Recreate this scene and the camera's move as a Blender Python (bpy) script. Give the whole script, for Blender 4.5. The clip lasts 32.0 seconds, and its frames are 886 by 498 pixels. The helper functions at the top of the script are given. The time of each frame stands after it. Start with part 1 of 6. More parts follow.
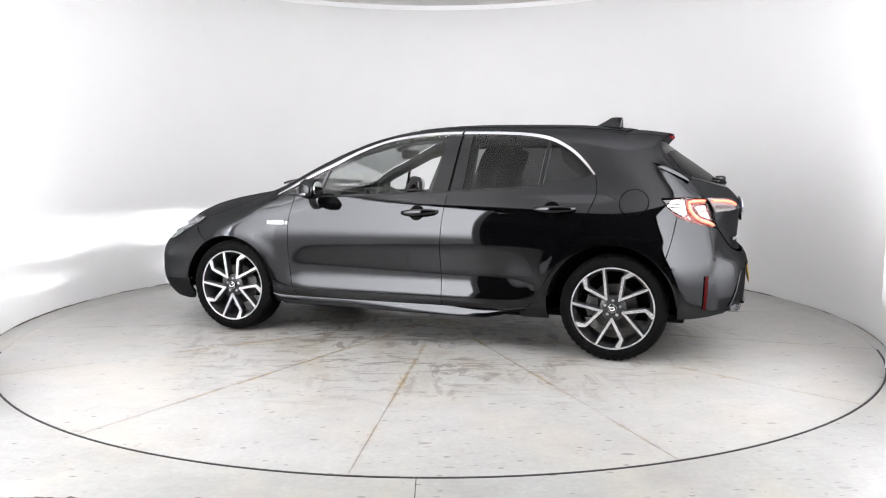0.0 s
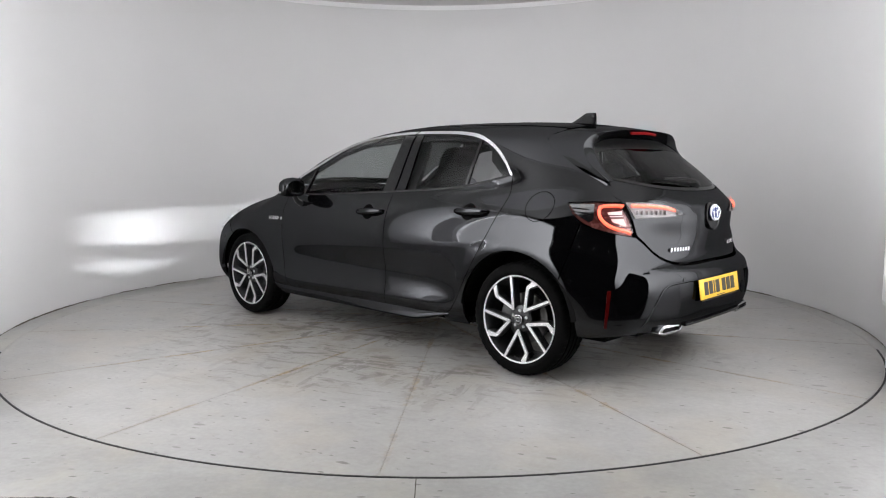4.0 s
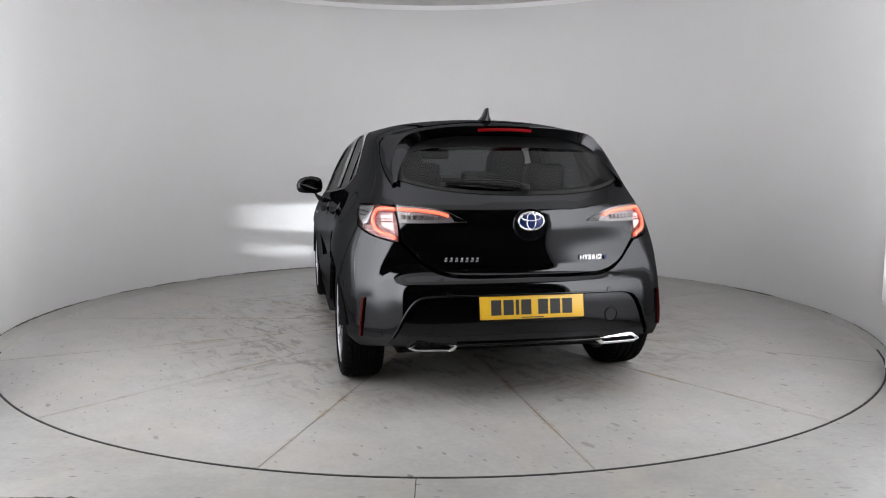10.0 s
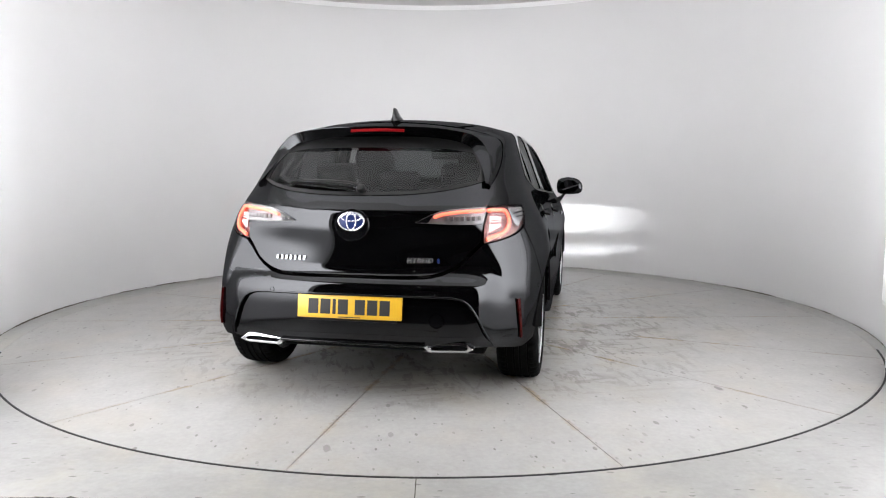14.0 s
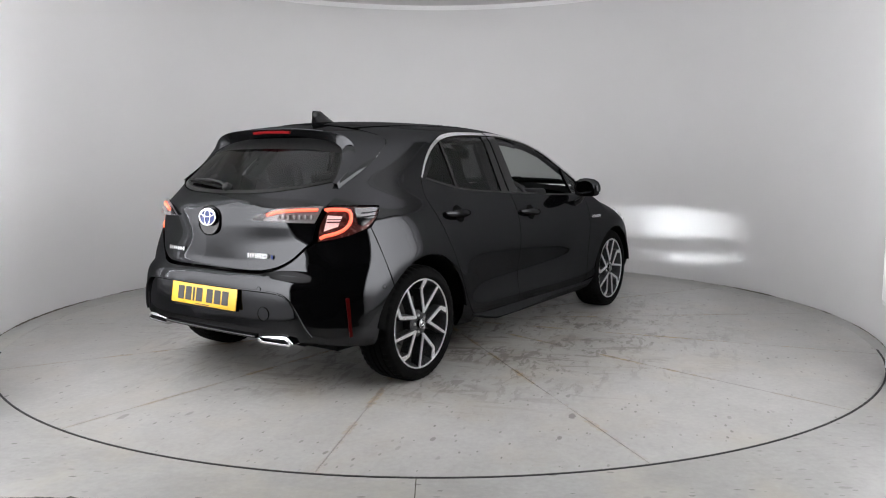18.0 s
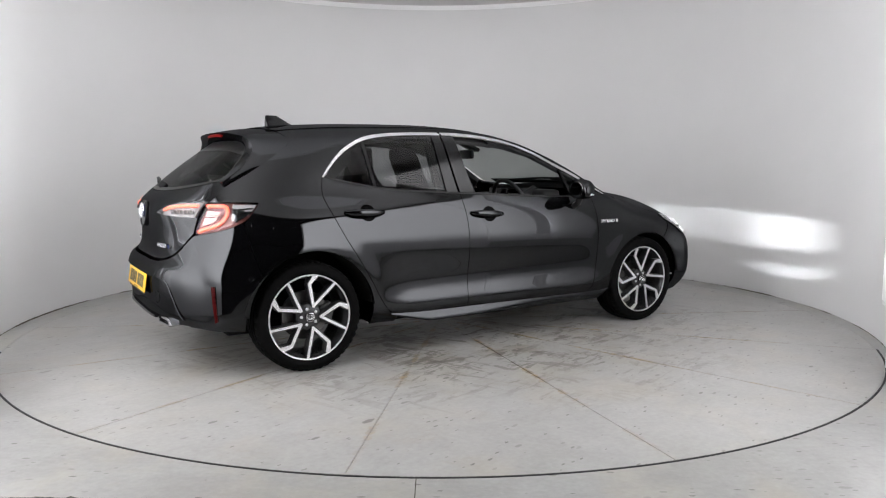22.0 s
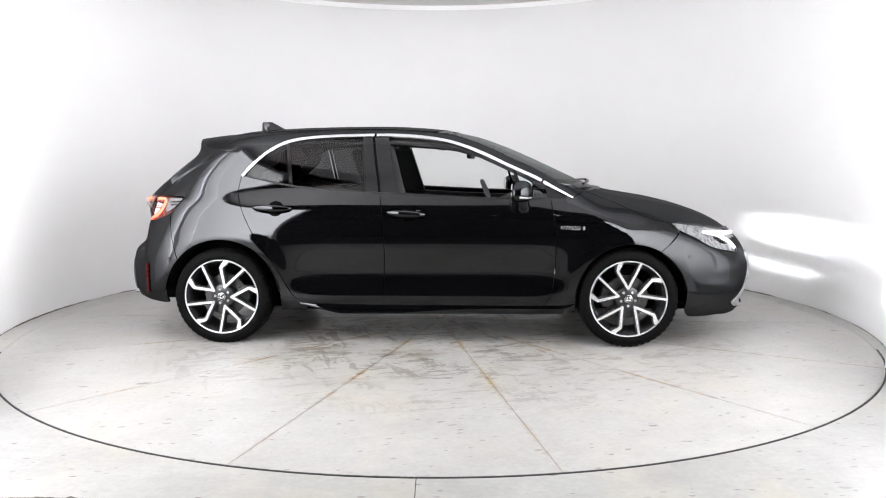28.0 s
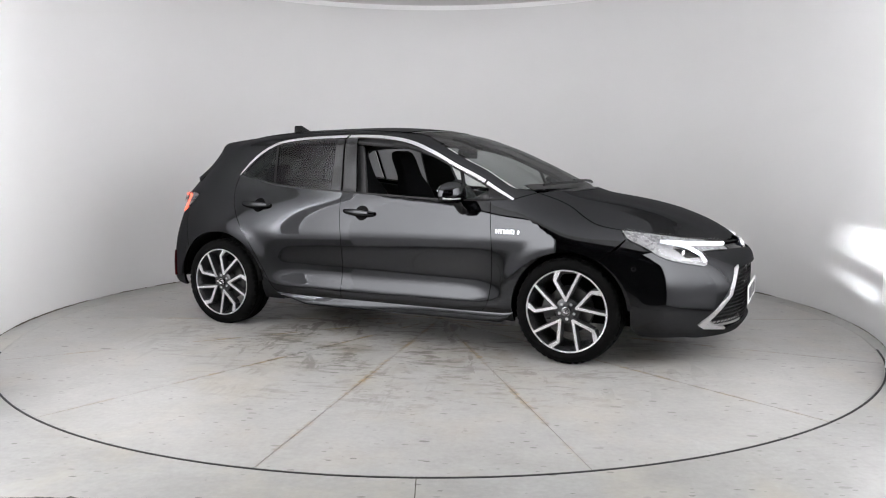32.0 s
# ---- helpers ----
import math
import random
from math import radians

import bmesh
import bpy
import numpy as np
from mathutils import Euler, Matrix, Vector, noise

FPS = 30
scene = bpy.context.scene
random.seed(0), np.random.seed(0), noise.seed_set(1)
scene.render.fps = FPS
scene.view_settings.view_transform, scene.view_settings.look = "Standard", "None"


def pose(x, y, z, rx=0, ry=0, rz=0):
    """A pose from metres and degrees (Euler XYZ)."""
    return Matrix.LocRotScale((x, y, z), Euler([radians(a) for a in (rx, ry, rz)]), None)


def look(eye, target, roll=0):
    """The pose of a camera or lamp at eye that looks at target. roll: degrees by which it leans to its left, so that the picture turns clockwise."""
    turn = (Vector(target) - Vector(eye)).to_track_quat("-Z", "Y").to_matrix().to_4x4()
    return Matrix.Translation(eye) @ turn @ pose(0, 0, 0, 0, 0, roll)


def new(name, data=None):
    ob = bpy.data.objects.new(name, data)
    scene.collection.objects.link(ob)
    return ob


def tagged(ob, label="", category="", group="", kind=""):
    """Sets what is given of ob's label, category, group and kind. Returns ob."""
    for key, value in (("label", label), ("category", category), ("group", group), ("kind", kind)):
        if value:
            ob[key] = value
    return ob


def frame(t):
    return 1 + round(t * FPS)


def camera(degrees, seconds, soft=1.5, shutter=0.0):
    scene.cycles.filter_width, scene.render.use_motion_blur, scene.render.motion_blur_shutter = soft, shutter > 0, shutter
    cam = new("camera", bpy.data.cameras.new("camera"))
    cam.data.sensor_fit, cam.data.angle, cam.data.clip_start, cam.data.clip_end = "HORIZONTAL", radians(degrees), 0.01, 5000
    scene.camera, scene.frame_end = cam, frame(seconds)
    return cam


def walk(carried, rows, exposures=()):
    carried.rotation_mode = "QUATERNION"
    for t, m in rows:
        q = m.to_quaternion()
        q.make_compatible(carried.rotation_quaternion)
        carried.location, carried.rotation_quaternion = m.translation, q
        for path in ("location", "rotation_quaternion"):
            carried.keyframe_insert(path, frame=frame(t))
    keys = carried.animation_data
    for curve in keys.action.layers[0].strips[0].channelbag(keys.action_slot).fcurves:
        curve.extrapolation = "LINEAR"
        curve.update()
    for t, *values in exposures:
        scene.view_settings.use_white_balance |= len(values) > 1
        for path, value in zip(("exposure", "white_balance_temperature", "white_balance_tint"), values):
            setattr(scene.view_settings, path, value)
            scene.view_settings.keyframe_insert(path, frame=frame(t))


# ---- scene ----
# Camera: stands still in the studio's opening.
import itertools
from mathutils.geometry import delaunay_2d_cdt

cam = camera(61.17, 32.0, soft=1.1)
EYE = Vector((0.0, -5.627, 1.160))
AIM = look(EYE, EYE + Vector((0.004327, 0.993880, -0.110390)), -0.1)
walk(cam, [(0.0, AIM), (32.0, AIM)], exposures=[
    (0.0, 0.00), (0.6, -0.20), (1.0, -0.32), (2.0, -0.67), (3.0, -0.76), (6.0, -0.73), (8.0, -0.81), (9.0, -0.81), (10.0, -0.85),
    (11.0, -0.56), (12.0, -0.18), (13.0, -0.12), (14.2, -0.35), (16.5, -0.76), (18.0, -0.80), (19.0, -0.65), (21.0, -0.71), (23.0, -0.71),
    (24.3, -0.61), (25.5, -0.16), (27.0, 0.03), (28.5, 0.05), (29.5, 0.04), (30.5, -0.04), (31.2, -0.28), (32.0, -0.52)])

# World: a closed studio hall, so only a faint grey fill comes from outside.
world = bpy.data.worlds.new("world")
scene.world = world
world.use_nodes = True
world.node_tree.nodes["Background"].inputs["Color"].default_value = (0.5, 0.52, 0.55, 1)
world.node_tree.nodes["Background"].inputs["Strength"].default_value = 0.03

# Sizes of the studio.
WALL_X, WALL_Y, WALL_R, WALL_H = -0.03, 0.17, 3.09, 2.94
TABLE_R = 2.93
OPEN = 52.0          # half-angle of the front opening, in degrees

# The turntable's turn: degrees at the start and degrees a second.
TURN_0, TURN_RATE = 160.43, -5.856
CAR_OFF = (-0.0632, 0.0039)


# ---------------------------------------------------------------- materials
def nodes_of(name):
    m = bpy.data.materials.new(name)
    m.use_nodes = True
    return m, m.node_tree.nodes, m.node_tree.links, m.node_tree.nodes["Principled BSDF"]


def plain(name, colour, rough=0.5, metal=0.0, coat=0.0, grain=0.0, scale=60.0, spec=0.5, bump=0.0):
    """A procedural surface with a little variation of tone, gloss and relief."""
    m, n, l, b = nodes_of(name)
    b.inputs["Base Color"].default_value = (*colour, 1)
    b.inputs["Roughness"].default_value = rough
    b.inputs["Metallic"].default_value = metal
    b.inputs["Coat Weight"].default_value = coat
    b.inputs["Coat Roughness"].default_value = 0.03
    b.inputs["Specular IOR Level"].default_value = spec
    if grain > 0 or bump > 0:
        tc = n.new("ShaderNodeTexCoord")
        nz = n.new("ShaderNodeTexNoise")
        nz.inputs["Scale"].default_value = scale
        nz.inputs["Detail"].default_value = 5
        l.new(tc.outputs["Object"], nz.inputs["Vector"])
        if grain > 0:
            mr = n.new("ShaderNodeMapRange")
            mr.inputs["From Min"].default_value = 0.3
            mr.inputs["From Max"].default_value = 0.7
            mr.inputs["To Min"].default_value = max(rough - grain, 0.0)
            mr.inputs["To Max"].default_value = min(rough + grain, 1.0)
            l.new(nz.outputs["Fac"], mr.inputs["Value"])
            l.new(mr.outputs["Result"], b.inputs["Roughness"])
        if bump > 0:
            bp = n.new("ShaderNodeBump")
            bp.inputs["Strength"].default_value = bump
            bp.inputs["Distance"].default_value = 0.002
            l.new(nz.outputs["Fac"], bp.inputs["Height"])
            l.new(bp.outputs["Normal"], b.inputs["Normal"])
    return m


def glow(name, colour, strength):
    m, n, l, b = nodes_of(name)
    b.inputs["Base Color"].default_value = (*colour, 1)
    b.inputs["Emission Color"].default_value = (*colour, 1)
    b.inputs["Emission Strength"].default_value = strength
    return m


def fading_glow(name, colour, across=(0.0, 2.0, 4.4, 7.0), up=(0.30, 0.85, 0.06, 1.0)):
    """Light on an unseen wall put into a panel's glow: brightest at one upright edge, weaker towards the other edge and
    the foot.
    """
    m, n, l, b = nodes_of(name)
    b.inputs["Base Color"].default_value = (*colour, 1)
    b.inputs["Emission Color"].default_value = (*colour, 1)
    tc, sep, mul = n.new("ShaderNodeTexCoord"), n.new("ShaderNodeSeparateXYZ"), n.new("ShaderNodeMath")
    l.new(tc.outputs["Object"], sep.inputs["Vector"])
    mul.operation = "MULTIPLY"
    for k, (ax, a, z, lo, hi) in enumerate((("X", *across), ("Z", *up))):
        mr = n.new("ShaderNodeMapRange")
        mr.interpolation_type = "SMOOTHSTEP"
        for nm, v in (("From Min", a), ("From Max", z), ("To Min", lo), ("To Max", hi)):
            mr.inputs[nm].default_value = v
        l.new(sep.outputs[ax], mr.inputs["Value"])
        l.new(mr.outputs["Result"], mul.inputs[k])
    l.new(mul.outputs["Value"], b.inputs["Emission Strength"])
    return m


def glass(name, tint, rough=0.0):
    """Thin pane: clear or tinted pass-through with a mirror gloss on top."""
    m, n, l, b = nodes_of(name)
    n.remove(b)
    tr = n.new("ShaderNodeBsdfTransparent")
    tr.inputs["Color"].default_value = (*tint, 1)
    gl = n.new("ShaderNodeBsdfGlossy")
    gl.inputs["Roughness"].default_value = rough
    gl.inputs["Color"].default_value = (1, 1, 1, 1)
    lw, pw, ma = n.new("ShaderNodeLayerWeight"), n.new("ShaderNodeMath"), n.new("ShaderNodeMath")
    lw.inputs["Blend"].default_value = 0.5
    pw.operation, ma.operation = "POWER", "MULTIPLY_ADD"
    pw.inputs[1].default_value = 4.0
    ma.inputs[1].default_value, ma.inputs[2].default_value = 0.24, 0.018
    mx = n.new("ShaderNodeMixShader")
    l.new(lw.outputs["Facing"], pw.inputs[0])
    l.new(pw.outputs["Value"], ma.inputs[0])
    l.new(ma.outputs["Value"], mx.inputs["Fac"])
    l.new(tr.outputs["BSDF"], mx.inputs[1])
    l.new(gl.outputs["BSDF"], mx.inputs[2])
    l.new(mx.outputs["Shader"], n["Material Output"].inputs["Surface"])
    return m


def concrete(name, light, dark, stain, worn=1.0, joints=False):
    """Sealed pale concrete: cloudy tone, rusty and grey stains, scuffs, fine pits; rust along radial joints."""
    m, n, l, b = nodes_of(name)
    tc = n.new("ShaderNodeTexCoord")

    def noise_tex(scale, detail, rough=0.6, dist=0.0, vec=None):
        t = n.new("ShaderNodeTexNoise")
        t.inputs["Scale"].default_value = scale
        t.inputs["Detail"].default_value = detail
        t.inputs["Roughness"].default_value = rough
        t.inputs["Distortion"].default_value = dist
        l.new(vec if vec is not None else tc.outputs["Object"], t.inputs["Vector"])
        return t.outputs["Fac"]

    def ramp(src, a, z, ca, cz):
        r = n.new("ShaderNodeValToRGB")
        r.color_ramp.elements[0].position, r.color_ramp.elements[1].position = a, z
        r.color_ramp.elements[0].color = (*ca, 1) if isinstance(ca, tuple) else (ca, ca, ca, 1)
        r.color_ramp.elements[1].color = (*cz, 1) if isinstance(cz, tuple) else (cz, cz, cz, 1)
        l.new(src, r.inputs["Fac"])
        return r.outputs["Color"]

    def calc(op, a, c=None, d=None):
        x = n.new("ShaderNodeMath")
        x.operation = op
        for i, v in enumerate((a, c, d)):
            if isinstance(v, (int, float)):
                x.inputs[i].default_value = v
            elif v is not None:
                l.new(v, x.inputs[i])
        return x.outputs["Value"]

    def mix(kind, fac, a, c):
        x = n.new("ShaderNodeMix")
        x.data_type, x.blend_type = "RGBA", kind
        if isinstance(fac, float):
            x.inputs[0].default_value = fac
        else:
            l.new(fac, x.inputs[0])
        l.new(a, x.inputs[6])
        if isinstance(c, tuple):
            x.inputs[7].default_value = (*c, 1)
        else:
            l.new(c, x.inputs[7])
        return x.outputs[2]

    def stretched(sx, sy, turn):
        mp = n.new("ShaderNodeMapping")
        mp.inputs["Scale"].default_value = (sx, sy, 1.0)
        mp.inputs["Rotation"].default_value = (0, 0, turn)
        l.new(tc.outputs["Object"], mp.inputs["Vector"])
        return mp.outputs["Vector"]

    sep, rad = n.new("ShaderNodeSeparateXYZ"), n.new("ShaderNodeVectorMath")
    rad.operation = "LENGTH"
    l.new(tc.outputs["Object"], sep.inputs["Vector"])
    l.new(tc.outputs["Object"], rad.inputs[0])
    ang, r_out = calc("ARCTAN2", sep.outputs["Y"], sep.outputs["X"]), rad.outputs["Value"]
    # clouds of tone and fine mottling
    col = ramp(noise_tex(1.3, 4, 0.55, 0.2), 0.30, 0.70, dark, light)
    col = mix("MULTIPLY", 1.0, col, ramp(noise_tex(38, 4, 0.6), 0.3, 0.75, 0.88, 1.04))
    col = mix("MULTIPLY", 1.0, col, ramp(noise_tex(6.0, 6, 0.65, 0.0), 0.32, 0.60, 1.0 - 0.10 * worn, 1.01))
    # soft yellow-brown blotches
    col = mix("MIX", ramp(noise_tex(1.7, 5, 0.6, 0.3), 0.50, 0.66, 0.0, 0.30 * worn), col, stain)
    # trodden dirt and dark streaks in a few directions, thickest round the middle
    near = ramp(calc("DIVIDE", r_out, 3.0), 0.36, 0.78, 1.0, 0.05)
    soil = ramp(noise_tex(3.2, 8, 0.68, 0.6), 0.49, 0.62, 0.0, 0.55 * worn)
    col = mix("MIX", mix("MULTIPLY", 1.0, soil, near), col, (0.165, 0.133, 0.085))
    for sx, sy, turn, sc, lo, k, group in ((1.0, 4.0, 0.5, 3.4, 0.535, 0.85, 1.9), (3.5, 1.0, 0.25, 3.0, 0.54, 0.8, 1.6), (1.0, 2.6, -0.6, 6.0, 0.54, 0.9, 2.3)):
        mk = ramp(noise_tex(sc, 6, 0.66, 0.5, stretched(sx, sy, turn)), lo, lo + 0.04, 0.0, min(1.0, k * worn))
        some = ramp(noise_tex(group, 3, 0.5, 0.0, stretched(1.0, 1.0, turn + 2.0)), 0.46, 0.56, 0.0, 1.0)
        col = mix("MIX", mix("MULTIPLY", 1.0, mix("MULTIPLY", 1.0, mk, near), some), col, (0.075, 0.063, 0.047))
    # faint warm and grey rubbing everywhere
    col = mix("MULTIPLY", 1.0, col, ramp(noise_tex(2.0, 4, 0.55, 0.2, stretched(1.0, 1.6, 0.4)), 0.25, 0.80, (0.95, 0.94, 0.915), (1.02, 1.02, 1.02)))
    # small dark chips and crumbs, each of its own size
    for sc, size, few in ((3.4, 0.15, 0.62), (8.0, 0.22, 0.68), (19.0, 0.32, 0.76)):
        vor, sp = n.new("ShaderNodeTexVoronoi"), n.new("ShaderNodeSeparateColor")
        vor.inputs["Scale"].default_value = sc
        wv, wn = n.new("ShaderNodeVectorMath"), n.new("ShaderNodeTexNoise")
        wv.operation, wn.inputs["Scale"].default_value = "MULTIPLY_ADD", sc * 7.0
        l.new(tc.outputs["Object"], wn.inputs["Vector"])
        l.new(wn.outputs["Color"], wv.inputs[0])
        wv.inputs[1].default_value = (0.16 / sc, 0.16 / sc, 0.0)
        l.new(stretched(1.0, 2.4, sc), wv.inputs[2])
        l.new(wv.outputs["Vector"], vor.inputs["Vector"])
        l.new(vor.outputs["Color"], sp.inputs["Color"])
        reach = calc("MULTIPLY", calc("MAXIMUM", calc("SUBTRACT", sp.outputs["Red"], few), 0.0), size / (1.0 - few))
        hit = calc("MULTIPLY", ramp(calc("SUBTRACT", reach, vor.outputs["Distance"]), 0.0, 0.03, 0.0, 1.0), calc("MULTIPLY_ADD", sp.outputs["Green"], 0.55, 0.25))
        col = mix("MIX", hit, col, (0.060, 0.054, 0.046))
    if joints:
        # rust and dirt that crept out of the radial joints
        u = calc("FRACT", calc("ADD", calc("DIVIDE", calc("SUBTRACT", ang, radians(6.0)), radians(360 / 14)), 14.5))
        off = calc("MULTIPLY", calc("MULTIPLY", calc("ABSOLUTE", calc("SUBTRACT", u, 0.5)), radians(360 / 14)), r_out)
        rough_off = calc("SUBTRACT", off, calc("MULTIPLY", calc("SUBTRACT", noise_tex(26, 6, 0.7), 0.42), 0.075))
        creep = ramp(rough_off, 0.003, 0.016, 1.0, 0.0)
        patchy = ramp(noise_tex(3.4, 5, 0.65), 0.44, 0.56, 0.0, 0.95)
        fade = ramp(calc("DIVIDE", r_out, 3.0), 0.55, 0.95, 1.0, 0.2)
        where = mix("MULTIPLY", 1.0, mix("MULTIPLY", 1.0, creep, patchy), fade)
        tint = ramp(noise_tex(17, 4), 0.4, 0.62, (0.27, 0.19, 0.08), (0.11, 0.085, 0.05))
        col = mix("MIX", where, col, tint)
    l.new(col, b.inputs["Base Color"])
    b.inputs["Roughness"].default_value = 0.34
    bp = n.new("ShaderNodeBump")
    bp.inputs["Strength"].default_value, bp.inputs["Distance"].default_value = 0.07, 0.003
    l.new(noise_tex(13, 3, 0.5), bp.inputs["Height"])
    l.new(bp.outputs["Normal"], b.inputs["Normal"])
    return m


def paint_wall(name, colour, rough=0.75):
    """Rolled white paint with faint clouds and roller grain."""
    m, n, l, b = nodes_of(name)
    tc = n.new("ShaderNodeTexCoord")
    big, small = n.new("ShaderNodeTexNoise"), n.new("ShaderNodeTexNoise")
    big.inputs["Scale"].default_value, small.inputs["Scale"].default_value = 0.8, 160.0
    big.inputs["Detail"].default_value = 6
    r = n.new("ShaderNodeValToRGB")
    r.color_ramp.elements[0].position, r.color_ramp.elements[1].position = 0.3, 0.7
    r.color_ramp.elements[0].color = (*[c * 0.95 for c in colour], 1)
    r.color_ramp.elements[1].color = (*colour, 1)
    bp = n.new("ShaderNodeBump")
    bp.inputs["Strength"].default_value, bp.inputs["Distance"].default_value = 0.12, 0.001
    for t in (big, small):
        l.new(tc.outputs["Object"], t.inputs["Vector"])
    l.new(big.outputs["Fac"], r.inputs["Fac"])
    l.new(r.outputs["Color"], b.inputs["Base Color"])
    l.new(small.outputs["Fac"], bp.inputs["Height"])
    l.new(bp.outputs["Normal"], b.inputs["Normal"])
    b.inputs["Roughness"].default_value = rough
    return m


def car_paint(name):
    """Deep black paint under a clear lacquer with faint dust and polish haze."""
    m, n, l, b = nodes_of(name)
    b.inputs["Base Color"].default_value = (0.0014, 0.0014, 0.0016, 1)
    b.inputs["Roughness"].default_value = 0.5
    b.inputs["Specular IOR Level"].default_value = 0.0
    gl, mx, fr, mr = n.new("ShaderNodeBsdfGlossy"), n.new("ShaderNodeMixShader"), n.new("ShaderNodeFresnel"), n.new("ShaderNodeMapRange")
    gl.inputs["Color"].default_value = (0.94, 0.96, 1.0, 1)
    fr.inputs["IOR"].default_value = 1.5
    mr.inputs["From Min"].default_value, mr.inputs["From Max"].default_value = 0.04, 1.0
    mr.inputs["To Min"].default_value, mr.inputs["To Max"].default_value = 0.037, 0.106
    l.new(fr.outputs["Fac"], mr.inputs["Value"])
    l.new(mr.outputs["Result"], mx.inputs["Fac"])
    l.new(b.outputs["BSDF"], mx.inputs[1])
    l.new(gl.outputs["BSDF"], mx.inputs[2])
    l.new(mx.outputs["Shader"], n["Material Output"].inputs["Surface"])
    tc, dust, ramp = n.new("ShaderNodeTexCoord"), n.new("ShaderNodeTexNoise"), n.new("ShaderNodeMapRange")
    dust.inputs["Scale"].default_value, dust.inputs["Detail"].default_value = 7.0, 8
    ramp.inputs["From Min"].default_value, ramp.inputs["From Max"].default_value = 0.35, 0.75
    ramp.inputs["To Min"].default_value, ramp.inputs["To Max"].default_value = 0.020, 0.045
    l.new(tc.outputs["Object"], dust.inputs["Vector"])
    l.new(dust.outputs["Fac"], ramp.inputs["Value"])
    l.new(ramp.outputs["Result"], gl.inputs["Roughness"])
    return m


M_WALL = paint_wall("wall_paint", (0.70, 0.695, 0.695))
M_CEIL = paint_wall("ceiling_paint", (0.70, 0.685, 0.68))
M_TRIM = paint_wall("trim_paint", (0.86, 0.86, 0.86), 0.5)
M_HALL = paint_wall("hall_paint", (0.02, 0.02, 0.022), 0.9)
M_TABLE = concrete("table_concrete", (0.340, 0.338, 0.331), (0.304, 0.301, 0.293), (0.37, 0.325, 0.255), 1.0, True)
M_FLOOR = concrete("floor_concrete", (0.315, 0.315, 0.309), (0.255, 0.254, 0.247), (0.36, 0.325, 0.255), 1.15)
M_STEEL = plain("ring_steel", (0.022, 0.022, 0.022), 0.6, 0.0, grain=0.15, scale=30, spec=0.2)
M_PIT = plain("pit_dark", (0.02, 0.02, 0.02), 0.9, grain=0.05)
M_WASH = glow("washer_white", (0.96, 0.975, 1.0), 118.0)
# Fading glows that imitate light falling on the unseen walls.
M_PANEL = fading_glow("wall_glow_white", (0.98, 0.977, 1.0), (2.43, 2.86, 7.0, 0.5), (0.30, 0.75, 0.15, 1.0))
M_PANEL_W = fading_glow("west_wall_glow_white", (0.98, 0.977, 1.0), (-2.43, -2.86, 9.0, 0.5), (0.30, 0.75, 0.15, 1.0))
M_FLANK = fading_glow("flank_glow_white", (0.98, 0.977, 1.0), (0.0, 2.0, 7.0, 10.5))
M_FLANK_W = fading_glow("west_flank_glow_white", (0.98, 0.977, 1.0), (0.0, 2.0, 9.0, 13.0))
M_BAFFLE_GLOW = glow("washer_baffle_glow", (0.98, 0.977, 1.0), 1.2)
M_DISC_LIGHT = glow("ceiling_fill_white", (0.985, 0.985, 1.0), 0.38)
M_HOUSING = plain("housing_black", (0.03, 0.03, 0.03), 0.5, grain=0.1)
M_PAINT = car_paint("black_paint")
M_GLOSS = plain("gloss_black", (0.004, 0.004, 0.0045), 0.10, grain=0.04, scale=20, spec=0.25)
M_PLASTIC = plain("black_plastic", (0.006, 0.006, 0.0063), 0.45, grain=0.12, scale=200, bump=0.2, spec=0.22)
M_RUBBER = plain("tyre_rubber", (0.0036, 0.0036, 0.0036), 0.75, grain=0.1, scale=90, bump=0.2, spec=0.04)
M_CHROME = plain("satin_chrome", (0.60, 0.60, 0.61), 0.16, 1.0, grain=0.05, scale=120)
M_DARKCHROME = plain("dark_chrome", (0.32, 0.32, 0.33), 0.10, 1.0, grain=0.04, scale=60)
M_SILVER = plain("silver_paint", (0.55, 0.55, 0.56), 0.30, 0.9, grain=0.05, scale=300)
M_MACHINED = plain("machined_alloy", (0.74, 0.74, 0.75), 0.30, 0.85, grain=0.06, scale=400)
M_WHEELDARK = plain("wheel_dark_paint", (0.035, 0.035, 0.037), 0.30, 0.4, grain=0.08, scale=200)
M_DISC = plain("brake_steel", (0.09, 0.088, 0.085), 0.4, 0.9, grain=0.12, scale=80)
M_UNDER = plain("underbody", (0.004, 0.004, 0.004), 0.9, grain=0.05, spec=0.1)
M_TRIMCLOTH = plain("seat_cloth", (0.008, 0.008, 0.009), 0.9, grain=0.05, scale=60, spec=0.1)
M_INTERIOR = plain("interior_plastic", (0.011, 0.011, 0.012), 0.65, grain=0.1, scale=250, bump=0.2)
M_LINING = plain("roof_lining", (0.02, 0.02, 0.021), 0.95, grain=0.03, scale=300)
M_CLEAR = glass("clear_glass", (0.945, 0.97, 0.96))
M_PRIVACY = glass("privacy_glass", (0.22, 0.225, 0.23))
M_REARGLASS = glass("rear_glass_tint", (0.17, 0.175, 0.18))
M_SCREEN = glass("screen_glass", (0.36, 0.38, 0.375))
M_LENS = glass("lamp_lens", (0.93, 0.93, 0.935))
M_REDGLOW = glow("tail_glow", (1.0, 0.135, 0.07), 2.4)
M_BRAKEGLOW = glow("high_lamp_glow", (0.10, 0.002, 0.003), 0.8)
